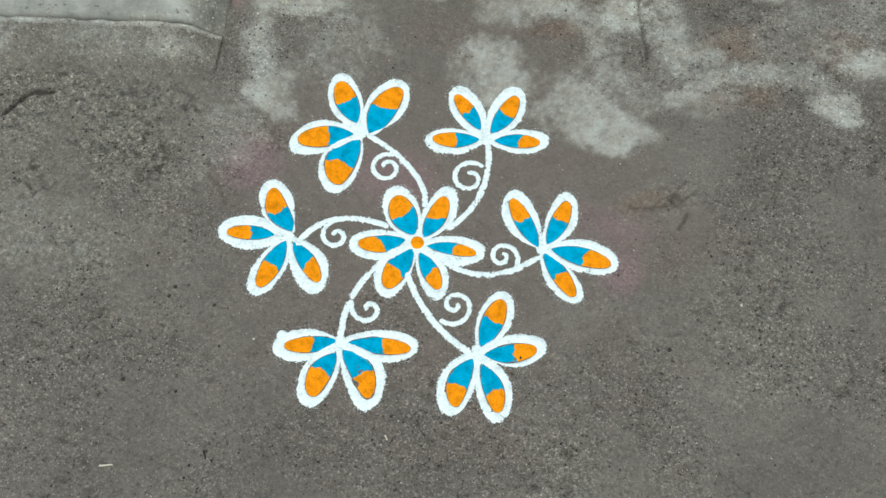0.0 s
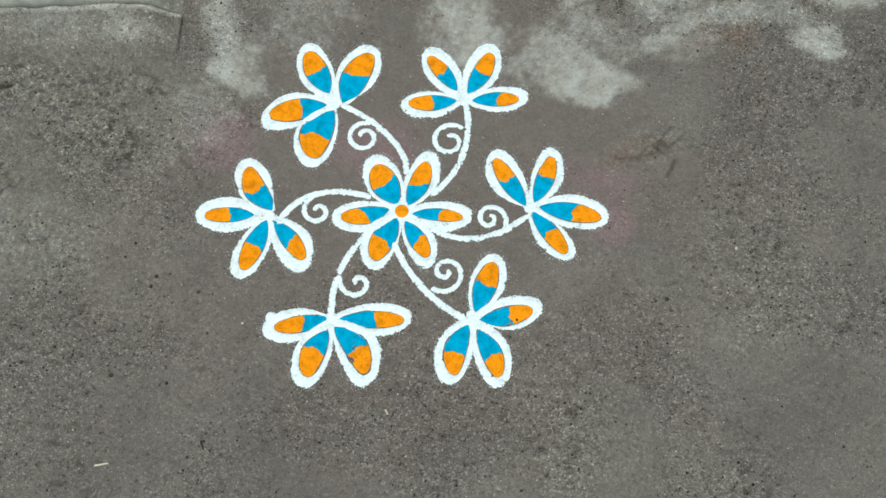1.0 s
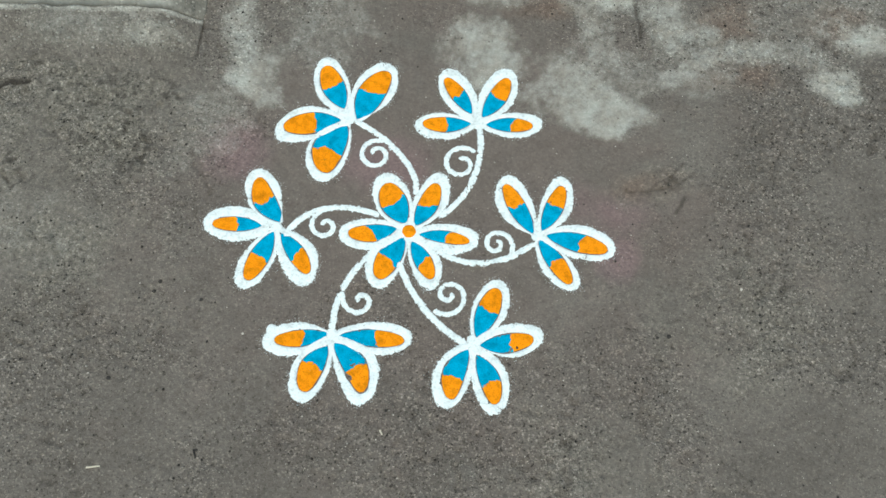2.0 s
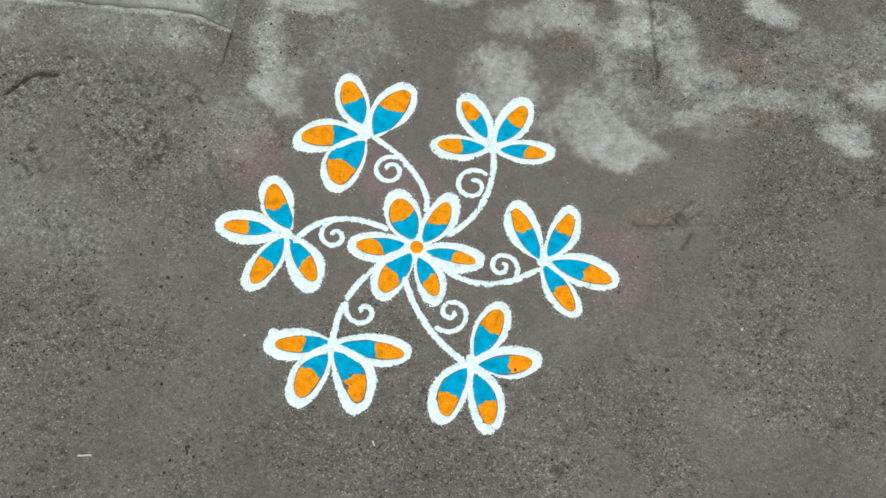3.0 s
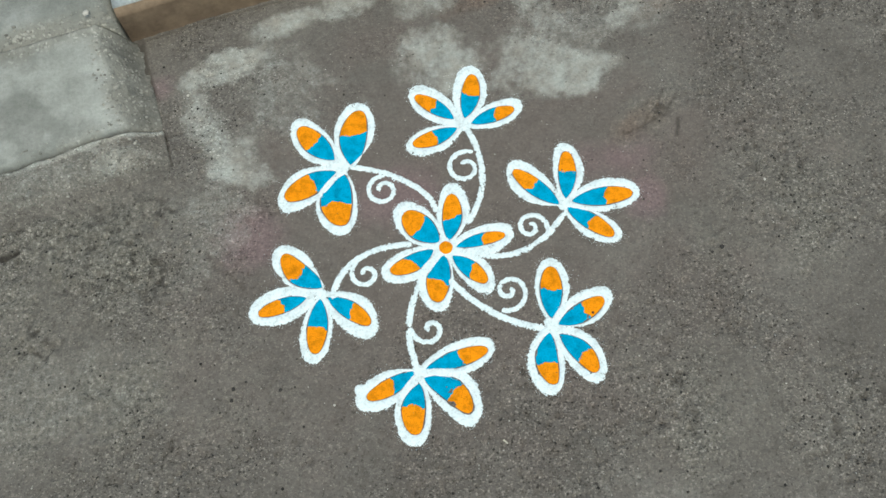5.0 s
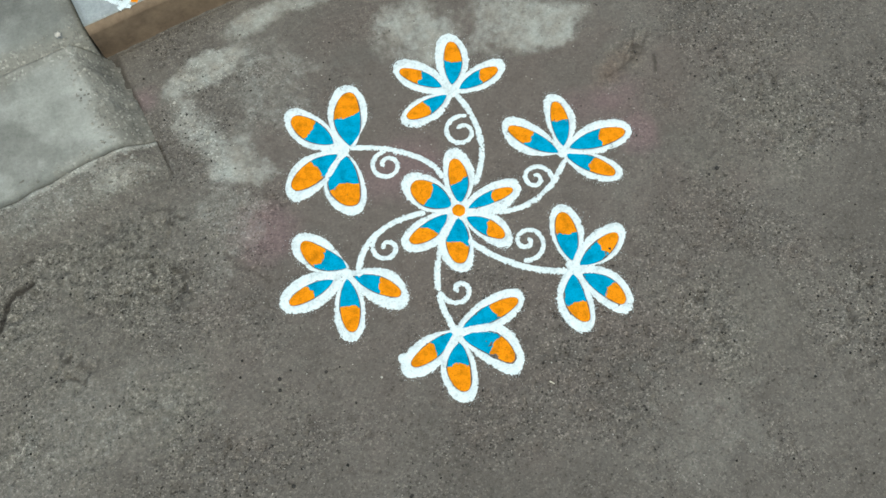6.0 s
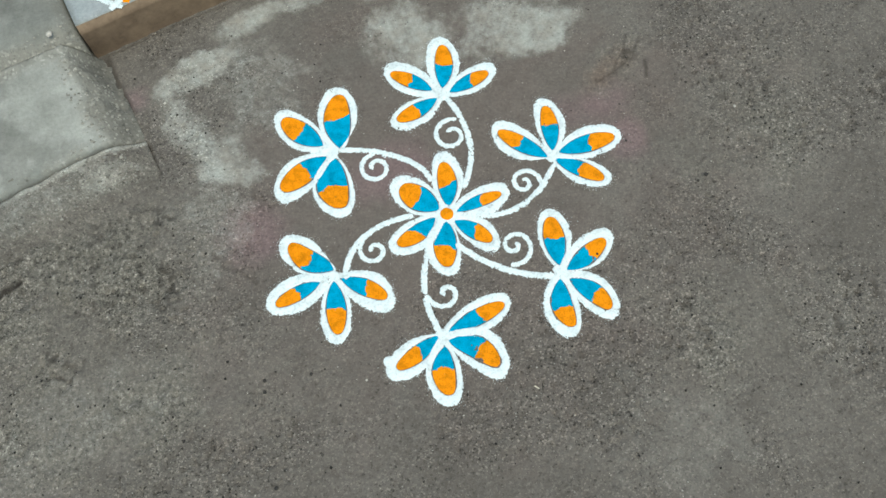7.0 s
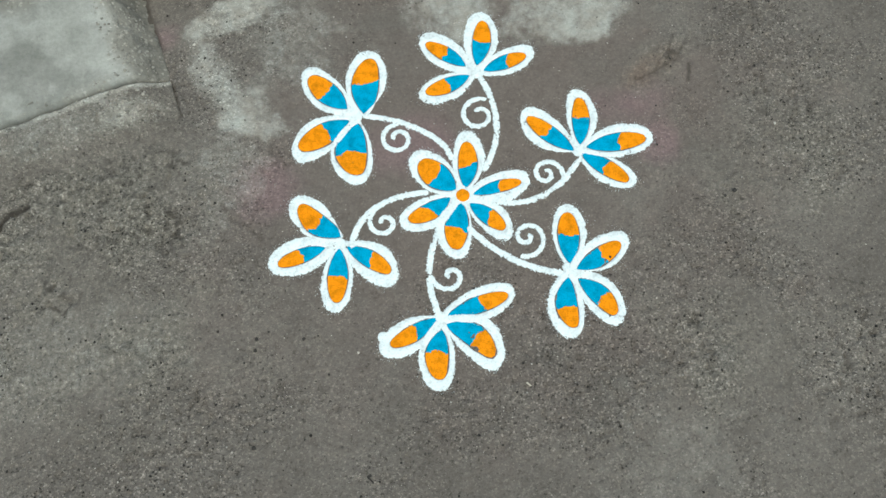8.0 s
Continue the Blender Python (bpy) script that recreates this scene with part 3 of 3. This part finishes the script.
def petal(parent, node, angle, length, width, bow, in_base, in_base_side, in_tip, in_tip_side, in_width, in_bow, split):
    """White outline with a blue inner and an orange outer filling. Lengths in millimetres."""
    SEED[0] += 11
    seed = SEED[0]
    a = radians(angle)
    d, p = np.array([math.cos(a), math.sin(a)]), np.array([-math.sin(a), math.cos(a)])
    node = np.array(node)
    at = lambda along, across: node + d * along / 1000 + p * across / 1000
    n = 220
    outer = leaf_loop(at(-4, 0), at(length + 2, 0), width / 1000 * 1.02 + 0.0060, bow / 1000, n, 0.0020, seed)
    soft_outer = leaf_loop(at(-3, 0), at(length, 0), width / 1000 * 1.02, bow / 1000, n, 0.0018, seed, grains=0.0)
    b0, t0 = at(in_base, in_base_side), at(in_tip, in_tip_side)
    inner = leaf_loop(b0, t0, in_width / 1000, in_bow / 1000, n, 0.0006, seed + 1, 0.54, 0.22, 0.3)
    rng = np.random.RandomState(seed)
    rings, heights = (0.0, 0.04, 0.2, 0.5, 0.85, 1.0), (-0.0005, 0.0006, 0.0014, 0.0019, 0.0015, 0.0)
    cover = np.repeat((-0.10, 0.50, 1.00, 1.2, 1.1, 0.8), n)
    verts, faces = [], []
    for f, hgt in zip(rings, heights):
        xy = outer if f == 0 else soft_outer * (1 - f) + inner * f
        verts.append(lay(xy[:, 0], xy[:, 1], hgt + 0.0006 * (rng.rand(n) - 0.5) * (hgt > 0.001)))
    for k in range(len(rings) - 1):
        for i in range(n):
            j = (i + 1) % n
            faces.append((k * n + i, k * n + j, (k + 1) * n + j, (k + 1) * n + i))
    shell = mesh_object("petal", np.concatenate(verts), faces, WHITE, parent, cover=cover)
    EDGES.append(outer)
    axis = t0 - b0
    size = np.linalg.norm(axis)
    side = np.array([-axis[1], axis[0]]) / size
    cols = np.linspace(-1, 1, 19)
    border = split + 0.05 * (fbm(cols * 0.4, cols * 0 + seed, 0.2, seed) - 0.5) * 2 + 0.03 * rng.randn() * cols + 0.006 * rng.randn(19) + 0.05 * (cols**2 - 0.4)
    for name, lo, hi, mat, lift in (("blue_filling", np.zeros(19), border + 0.012, BLUE, 0.0), ("orange_filling", border - 0.012, np.ones(19), ORANGE, 0.0003)):
        rows = np.linspace(0, 1, 20)
        s = lo[None, :] + (hi - lo)[None, :] * rows[:, None]
        wob = 0.925 + 0.03 * (fbm(s * 0.3 + seed, cols[None, :] * 0.05 + 0 * s, 0.03, seed) - 0.5) * 2
        off = cols[None, :] * profile(s, 0.54, 0.22) * in_width / 2000 * wob + in_bow / 1000 * np.sin(math.pi * s)
        xy = b0 + s[..., None] * axis + off[..., None] * side
        dome = 0.0009 * (1 - np.abs(cols[None, :]) ** 4) + 0.0005 + lift + 0.0006 * (rng.rand(*s.shape) - 0.5)
        v = lay(xy[..., 0].ravel(), xy[..., 1].ravel(), dome.ravel())
        idx = np.arange(s.size).reshape(s.shape)
        q = np.stack([idx[:-1, :-1], idx[:-1, 1:], idx[1:, 1:], idx[1:, :-1]], -1).reshape(-1, 4).tolist()
        mesh_object(name, v, q, mat, shell, "bright blue powder" if mat is BLUE else "bright orange powder")


def heap(name, centre, radius, height, mat, parent, seed, label=""):
    n = 40
    xy0 = np.array(centre)
    verts, faces = [], []
    t = np.linspace(0, 2 * math.pi, n, endpoint=False)
    r = radius * (1 + jitter(n, 0.06, seed))
    for f, hgt in ((1.0, -0.0005), (0.85, 0.7), (0.5, 0.95), (0.02, 1.0)):
        xy = xy0 + f * r[:, None] * np.stack([np.cos(t), np.sin(t)], -1)
        verts.append(lay(xy[:, 0], xy[:, 1], hgt * height if hgt > 0 else hgt))
    for k in range(3):
        for i in range(n):
            j = (i + 1) % n
            faces.append((k * n + i, k * n + j, (k + 1) * n + j, (k + 1) * n + i))
    return mesh_object(name, np.concatenate(verts), faces, mat, parent, label)


def flower(node, petals, label, dot=0.0):
    SEED[0] += 3
    thing = tagged(new("rangoli_flower"), label, "rangoli flower", "flowers of the rangoli")
    heap("middle", node, 0.010 if not dot else 0.020, 0.0018, WHITE, thing, SEED[0], "white powder")
    for row in petals:
        petal(thing, node, *row)
    if dot:
        heap("dot", node, dot, 0.0032, ORANGE, thing, SEED[0] + 1, "round orange powder dot")
    return thing


def stroke(name, xy, width, parent, mat=WHITE, height=0.0018, base=None):
    """A poured line of powder along a run of points, with grainy edges and blunt ends."""
    SEED[0] += 7
    rng = np.random.RandomState(SEED[0])
    xy = np.asarray(xy)
    m = len(xy)
    tangent = np.gradient(xy, axis=0)
    tangent /= np.linalg.norm(tangent, axis=1)[:, None]
    side = np.stack([-tangent[:, 1], tangent[:, 0]], -1)
    k = np.arange(m)
    w = width / 2 * (1 + 0.16 * (fbm(k * 0.01, k * 0, 0.08, SEED[0]) - 0.5) * 2)
    w = w * np.sqrt(np.clip(np.minimum(k + 1, m - k) / 3.0, 0.15, 1))
    verts = []
    for f, hgt in ((-1.5, -0.0005), (-0.8, 0.6), (0, 1.0), (0.8, 0.6), (1.5, -0.0005)):
        g = 0.0015 * rng.randn(m) * (rng.rand(m) ** 1.5) if abs(f) > 1 else 0
        q = xy + side * (f * w + g)[:, None]
        z = (hgt * height + 0.0005 * (rng.rand(m) - 0.5)) if hgt > 0 else np.full(m, hgt)
        verts.append(lay(q[:, 0], q[:, 1], z) if base is None else np.stack([q[:, 0], q[:, 1], base + z], -1))
    faces = [(a * m + i, a * m + i + 1, (a + 1) * m + i + 1, (a + 1) * m + i) for a in range(4) for i in range(m - 1)]
    if base is None:
        EDGES.append(xy)
    return mesh_object(name, np.concatenate(verts), faces, mat, parent, cover=np.repeat((-0.15, 0.75, 1.15, 0.75, -0.15), m))


def even(points, step=0.0022):
    points = np.asarray(points)
    s = np.r_[0, np.cumsum(np.linalg.norm(np.diff(points, axis=0), axis=1))]
    t = np.linspace(0, s[-1], max(4, int(s[-1] / step)))
    return np.stack([np.interp(t, s, points[:, 0]), np.interp(t, s, points[:, 1])], -1)


def vine(p0, p1, p2, p3, curl, reach=1.10):
    thing = tagged(new("rangoli_vine"), "curved white powder stem with a spiral tendril", "rangoli vine", "vines of the rangoli")
    t = np.linspace(-0.15, reach, 150)[:, None]
    p0, p1, p2, p3 = (np.array(p) for p in (p0, p1, p2, p3))
    stroke("stem", even((1 - t)**3 * p0 + 3 * t * (1 - t)**2 * p1 + 3 * t * t * (1 - t) * p2 + t**3 * p3), 0.0108, thing)
    cx, cy, r0, r1, start, sweep, ease_in = curl
    f = np.linspace(0, 1, 160)
    a = np.radians(start + sweep * f)
    r = r1 + (r0 - r1) * (1 - f) ** ease_in
    stroke("tendril", even(np.stack([cx + r * np.cos(a), cy + r * np.sin(a)], -1)), 0.0088, thing, height=0.0016)
    return thing



flower((-0.161, 0.179), [
    (126, 138, 62, 7, 24, 1, 120, 5, 44, 2, 0.54),
    (73, 138, 74, -4, 5, -17, 121, -3, 52, 6, 0.56),
    (-151, 135, 68, -9, 15, -2, 117, -11, 45, -1, 0.45),
    (-97, 133, 73, -9, 14, 2, 114, 0, 59, -11, 0.58),
], FLOWER_LABELS["a"])
flower((0.064, 0.234), [
    (132, 129, 61, 2, 24, -1, 111, 8, 31, -1, 0.52),
    (77, 134, 63, -5, 18, -1, 114, -6, 36, -3, 0.53),
    (-162, 114, 55, 2, 12, -2, 99, -5, 32, 2, 0.50),
    (17, 119, 52, -3, 16, 0, 100, -5, 30, 1, 0.57),
], FLOWER_LABELS["b"])
flower((0.216, 0.052), [
    (130, 126, 62, 9, 6, 4, 110, 7, 33, 1, 0.57),
    (80, 124, 54, -9, 13, -4, 106, -5, 33, -2, 0.57),
    (4, 137, 63, 4, 16, 4, 123, -2, 36, 1, 0.57),
    (-42, 116, 52, -4, 6, -1, 102, -2, 32, 1, 0.53),
], FLOWER_LABELS["c"])
flower((0.154, -0.157), [
    (79, 116, 58, -4, 8, -4, 100, 0, 39, 0, 0.56),
    (20, 119, 55, -5, 11, -10, 101, -5, 33, -2, 0.58),
    (-58, 127, 59, 8, 26, 0, 110, 5, 35, 5, 0.59),
    (-99, 122, 61, -7, 17, 0, 103, 5, 38, -8, 0.60),
], FLOWER_LABELS["d"])
smudged = flower((-0.070, -0.208), [
    (12, 132, 57, -3, 13, -2, 119, -4, 30, 0, 0.57),
    (-49, 128, 69, 15, 16, -2, 109, 8, 40, 10, 0.58),
    (-99, 123, 59, -5, 21, 3, 103, 0, 40, -6, 0.47),
    (-157, 113, 57, 0, 4, -1, 93, -2, 29, 2, 0.48),
], FLOWER_LABELS["e"])
heap("smudge", (-0.166, -0.227), 0.0100, 0.0016, WHITE, smudged, 5, "small white powder smudge")
flower((-0.217, -0.055), [
    (128, 119, 59, 0, 6, -12, 101, 0, 40, 9, 0.52),
    (-170, 126, 65, 0, 26, -1, 110, 3, 28, -1, 0.51),
    (-101, 121, 54, 0, 9, -1, 104, 2, 36, 0, 0.54),
    (-45, 118, 64, 8, 13, 2, 100, 10, 31, 2, 0.54),
], FLOWER_LABELS["f"])
flower((0.002, -0.000), [
    (129, 119, 64, 3, 16, 0, 99, 2, 49, 2, 0.54),
    (77, 126, 56, -6, 14, -4, 103, 0, 36, -3, 0.49),
    (8, 122, 57, -5, 18, -3, 105, -4, 24, 2, 0.55),
    (-54, 113, 52, 7, 19, -2, 94, 7, 31, 1, 0.56),
    (-104, 117, 62, -11, 14, -1, 100, -4, 42, -3, 0.56),
    (-162, 121, 59, 3, 21, -6, 104, 0, 33, 4, 0.53),
], "six-petalled chalk powder flower with an orange dot in the middle", dot=0.0135)
vine((-0.1322, 0.1747), (-0.0887, 0.1625), (-0.0146, 0.1248), (-0.0067, 0.0751), curl=(-0.0945, 0.1250, 0.0285, 0.0040, 80, 450, 0.55), reach=1.04)
vine((0.0723, 0.2192), (0.0951, 0.1593), (0.0882, 0.0869), (0.0428, 0.0385), curl=(0.0556, 0.1500, 0.0335, 0.0080, 57, 430, 0.85), reach=1.0)
vine((0.2085, 0.0301), (0.1700, -0.0160), (0.1159, -0.0433), (0.0562, -0.0191), curl=(0.1522, 0.0175, 0.0310, 0.0060, -30, 496, 1.5), reach=1.03)
vine((0.1431, -0.1649), (0.0917, -0.1501), (0.0475, -0.1200), (0.0145, -0.0776), curl=(0.0970, -0.0925, 0.0365, 0.0045, -118, 540, 1.5), reach=1.14)
vine((-0.0715, -0.2010), (-0.0841, -0.1558), (-0.0764, -0.1032), (-0.0514, -0.0633), curl=(-0.0415, -0.1399, 0.0323, 0.0042, 169, 431, 1.7), reach=1.08)
vine((-0.1913, -0.0434), (-0.1687, 0.0044), (-0.1116, 0.0198), (-0.0631, 0.0151), curl=(-0.1380, -0.0295, 0.0285, 0.0060, 118, 430, 1.3), reach=1.05)


# ---- the drawing on the doorstep ----
def border_line(name, a, b2, width, mat, label, lift=0.0):
    thing = tagged(new(name), label, "rangoli border", "border lines of the doorstep rangoli")
    stroke("powder_line", even([a, b2], 0.004), width, thing, mat, base=STEP_TOP + lift)
    return thing


border_line("rangoli_border", (-0.571, 0.632), (-0.462, 0.543), 0.011, WHITE, "straight white powder line on the grey doorstep")
border_line("rangoli_border", (-0.585, 0.668), (-0.445, 0.556), 0.016, ORANGE, "straight orange powder band on the grey doorstep")
border_line("rangoli_border", (-0.590, 0.700), (-0.412, 0.563), 0.011, WHITE, "straight white powder line on the grey doorstep")
border_line("rangoli_tick", (-0.425, 0.578), (-0.418, 0.625), 0.007, WHITE, "short white powder tick on the grey doorstep")
border_line("rangoli_tick", (-0.485, 0.545), (-0.458, 0.566), 0.016, WHITE, "short white powder knot on the grey doorstep")

# ---- loose bits on the ground ----
def pebble_mesh(rng, size, flat=0.6):
    bm = bmesh.new()
    bmesh.ops.create_icosphere(bm, subdivisions=1, radius=size)
    for v in bm.verts:
        v.co *= 0.75 + 0.5 * rng.rand()
        v.co.z *= flat
    return bm


DARK_STONE = plain_stone("dark_stone", (0.028, 0.026, 0.024))
PALE_STONE = plain_stone("pale_stone", (0.34, 0.32, 0.29))
STRAW = plain_stone("dry_straw", (0.50, 0.46, 0.38))
CHIP = plain_stone("bedded_chips", (0.23, 0.22, 0.195))
SOIL = plain_stone("sand_grains", (0.15, 0.135, 0.12))


def pebble(x, y, size, mat, label, seed):
    ob = part("pebble", pebble_mesh(np.random.RandomState(seed), size), mat)
    ob.location = (x, y, float(swell(x, y)) + size * 0.3)
    return tagged(ob, label, "pebble", "pebbles on the ground")


def straw(x, y, length, turn, mat, label="short pale dry straw lying on the ground"):
    bm = bmesh.new()
    bmesh.ops.create_cone(bm, cap_ends=True, segments=7, radius1=0.0017, radius2=0.0012, depth=length)
    bmesh.ops.subdivide_edges(bm, edges=[e for e in bm.edges if abs(e.verts[0].co.z - e.verts[1].co.z) > 0.001], cuts=4)
    for v in bm.verts:
        v.co.x += 0.0016 * math.sin(v.co.z / length * 3.1)
    ob = part("straw", bm, mat)
    ob.matrix_world = pose(x, y, float(swell(x, y)) + 0.0022, 90, 0, turn)
    return tagged(ob, label, "straw", "straws on the ground")


for n, (x, y, size) in enumerate(((0.466, -0.064, 0.0042), (0.448, -0.071, 0.0030), (-0.370, -0.198, 0.0034), (-0.374, -0.217, 0.0036),
                                  (-0.294, -0.210, 0.0034), (-0.388, -0.371, 0.0042), (-0.214, -0.440, 0.0030))):
    pebble(x, y, size, DARK_STONE, "small dark pebble on the concrete", 40 + n)
for n, (x, y, size) in enumerate(((-0.209, -0.246, 0.0026), (0.572, 0.051, 0.0028), (-0.440, 0.375, 0.0030))):
    pebble(x, y, size, PALE_STONE, "small pale pebble on the concrete", 60 + n)
straw(-0.355, -0.504, 0.020, 101, STRAW)
straw(-0.214, -0.446, 0.014, 20, DARK_STONE, "thin dark dry leaf scrap on the ground")
straw(0.053, -0.339, 0.008, 15, STRAW)
stone = pebble(-0.599, 0.519, 0.0065, PALE_STONE, "white stone chip lying on the concrete seam", 77)
stone.location.z = 0.095


def grit(name, count, mat, smallest, largest, seed, label, field):
    """Countless sand grains, thickest where the surface is coarse."""
    rng = np.random.RandomState(seed)
    x, y = rng.uniform(-1.0, 1.05, count * 4), rng.uniform(-0.75, 0.78, count * 4)
    u, v = to_uv(x, y)
    keep = (rng.rand(count * 4) < field(x, y)) & ~((u < 0.02) & (v > -0.34)) & (v < -0.01)
    x, y = x[keep][:count], y[keep][:count]
    size = smallest + (largest - smallest) * rng.rand(len(x)) ** 3
    corner = np.array([(1, 0, 0), (0, 1, 0), (-1, 0, 0), (0, -1, 0), (0, 0, 0.7), (0, 0, -0.7)], float)
    tri = np.array([(0, 1, 4), (1, 2, 4), (2, 3, 4), (3, 0, 4), (1, 0, 5), (2, 1, 5), (3, 2, 5), (0, 3, 5)])
    turn = rng.rand(len(x)) * 6.28
    c, s = np.cos(turn), np.sin(turn)
    pts = corner[None] * (0.65 + 0.7 * rng.rand(len(x), 6, 1))
    px = (pts[..., 0] * c[:, None] - pts[..., 1] * s[:, None]) * size[:, None] + x[:, None]
    py = (pts[..., 0] * s[:, None] + pts[..., 1] * c[:, None]) * size[:, None] + y[:, None]
    pz = pts[..., 2] * size[:, None] + ground_shape(x, y)[2][:, None] + 0.25 * size[:, None]
    verts = np.stack([px, py, pz], -1).reshape(-1, 3)
    faces = (tri[None] + 6 * np.arange(len(x))[:, None, None]).reshape(-1, 3)
    ob = mesh_object(name, verts, faces.tolist(), mat)
    return tagged(ob, label, "grit", kind="stuff")


grit("sand_grit", 8500, SOIL, 0.0007, 0.0022, 1, "brownish sand grains strewn over the concrete", lambda x, y: 0.1 + 0.5 * coarse_field(x, y, x, y))
grit("dark_grit", 5600, DARK_STONE, 0.0005, 0.0027, 2, "dark grit strewn over the concrete", lambda x, y: 0.01 + 0.30 * coarse_field(x, y, x, y) ** 2 + 0.6 * cluster_field(x, y) + 0.25 * lump_field(x, y))
grit("pale_grit", 3600, PALE_STONE, 0.0006, 0.0018, 3, "pale grit strewn over the concrete", lambda x, y: 0.05 + 0.3 * coarse_field(x, y, x, y) + 0.3 * pale_field(x, y, x, y))


def chips(name, count, u_range, v_range, top, seed, label):
    """Crumbled stone chips bedded in the worn edges."""
    rng = np.random.RandomState(seed)
    u, v = rng.uniform(*u_range, count), rng.uniform(*v_range, count)
    x, y, z = top(u, v)
    verts, faces = [], []
    ico = bmesh.new()
    bmesh.ops.create_icosphere(ico, subdivisions=1, radius=1)
    base = np.array([w.co for w in ico.verts])
    tri = [[w.index for w in f.verts] for f in ico.faces]
    ico.free()
    for i in range(count):
        size = 0.0009 + 0.0024 * rng.rand() ** 3
        pts = base * size * (0.7 + 0.6 * rng.rand(len(base), 1)) * (1 + 0.5 * rng.rand(), 1, 0.6)
        faces += [[k + len(base) * i for k in f] for f in tri]
        verts.append(pts + (x[i], y[i], z[i] + 0.1 * size))
    return tagged(mesh_object(name, np.concatenate(verts), faces, CHIP), label, "stone chips", kind="stuff")


chips("stone_chips", 170, (-0.078, -0.010), (-0.205, -0.015), slab_shape, 31, "pale stone chips bedded in the crumbling slab edge")
chips("stone_chips", 150, (-0.40, -0.02), (GROOVE - 0.075, GROOVE - 0.002), apron_shape, 32, "pale stone chips bedded in the mortar apron")
chips("stone_chips", 190, (-0.155, -0.030), (GROOVE - 0.070, GROOVE - 0.022), apron_shape, 35, "pale crumbs of mortar bedded in the apron")
chips("stone_chips", 110, (-0.30, -0.02), (-0.006, 0.030), block_shape, 33, "pale stone chips bedded in the crumbling seam")
chips("stone_chips", 60, (-0.36, -0.05), (GROOVE + 0.004, GROOVE + 0.022), slab_shape, 34, "pale stone chips along the slab groove")


def dust():
    """White powder grains fallen beside the lines."""
    rng = np.random.RandomState(9)
    runs = np.concatenate(EDGES)
    pick = runs[rng.randint(0, len(runs), 7000)]
    pos = pick + rng.randn(len(pick), 2) * (0.0014 + 0.007 * rng.rand(len(pick), 1) ** 4)
    size = 0.00035 + 0.0006 * rng.rand(len(pos)) ** 2
    corner = np.array([(1, 0, 0), (-0.5, 0.87, 0), (-0.5, -0.87, 0), (0, 0, 1)])
    verts = pos[:, None, :] + corner[None, :, :2] * size[:, None, None]
    z = swell(pos[:, 0], pos[:, 1])[:, None] + 0.0006 + corner[None, :, 2] * size[:, None]
    tri = np.array([(0, 1, 3), (1, 2, 3), (2, 0, 3), (0, 2, 1)])
    faces = (tri[None] + 4 * np.arange(len(pos))[:, None, None]).reshape(-1, 3)
    ob = mesh_object("powder_dust", np.concatenate([verts, z[..., None]], -1).reshape(-1, 3), faces.tolist(), WHITE)
    return tagged(ob, "white powder dust scattered along the drawn lines", "powder dust", kind="stuff")


dust()
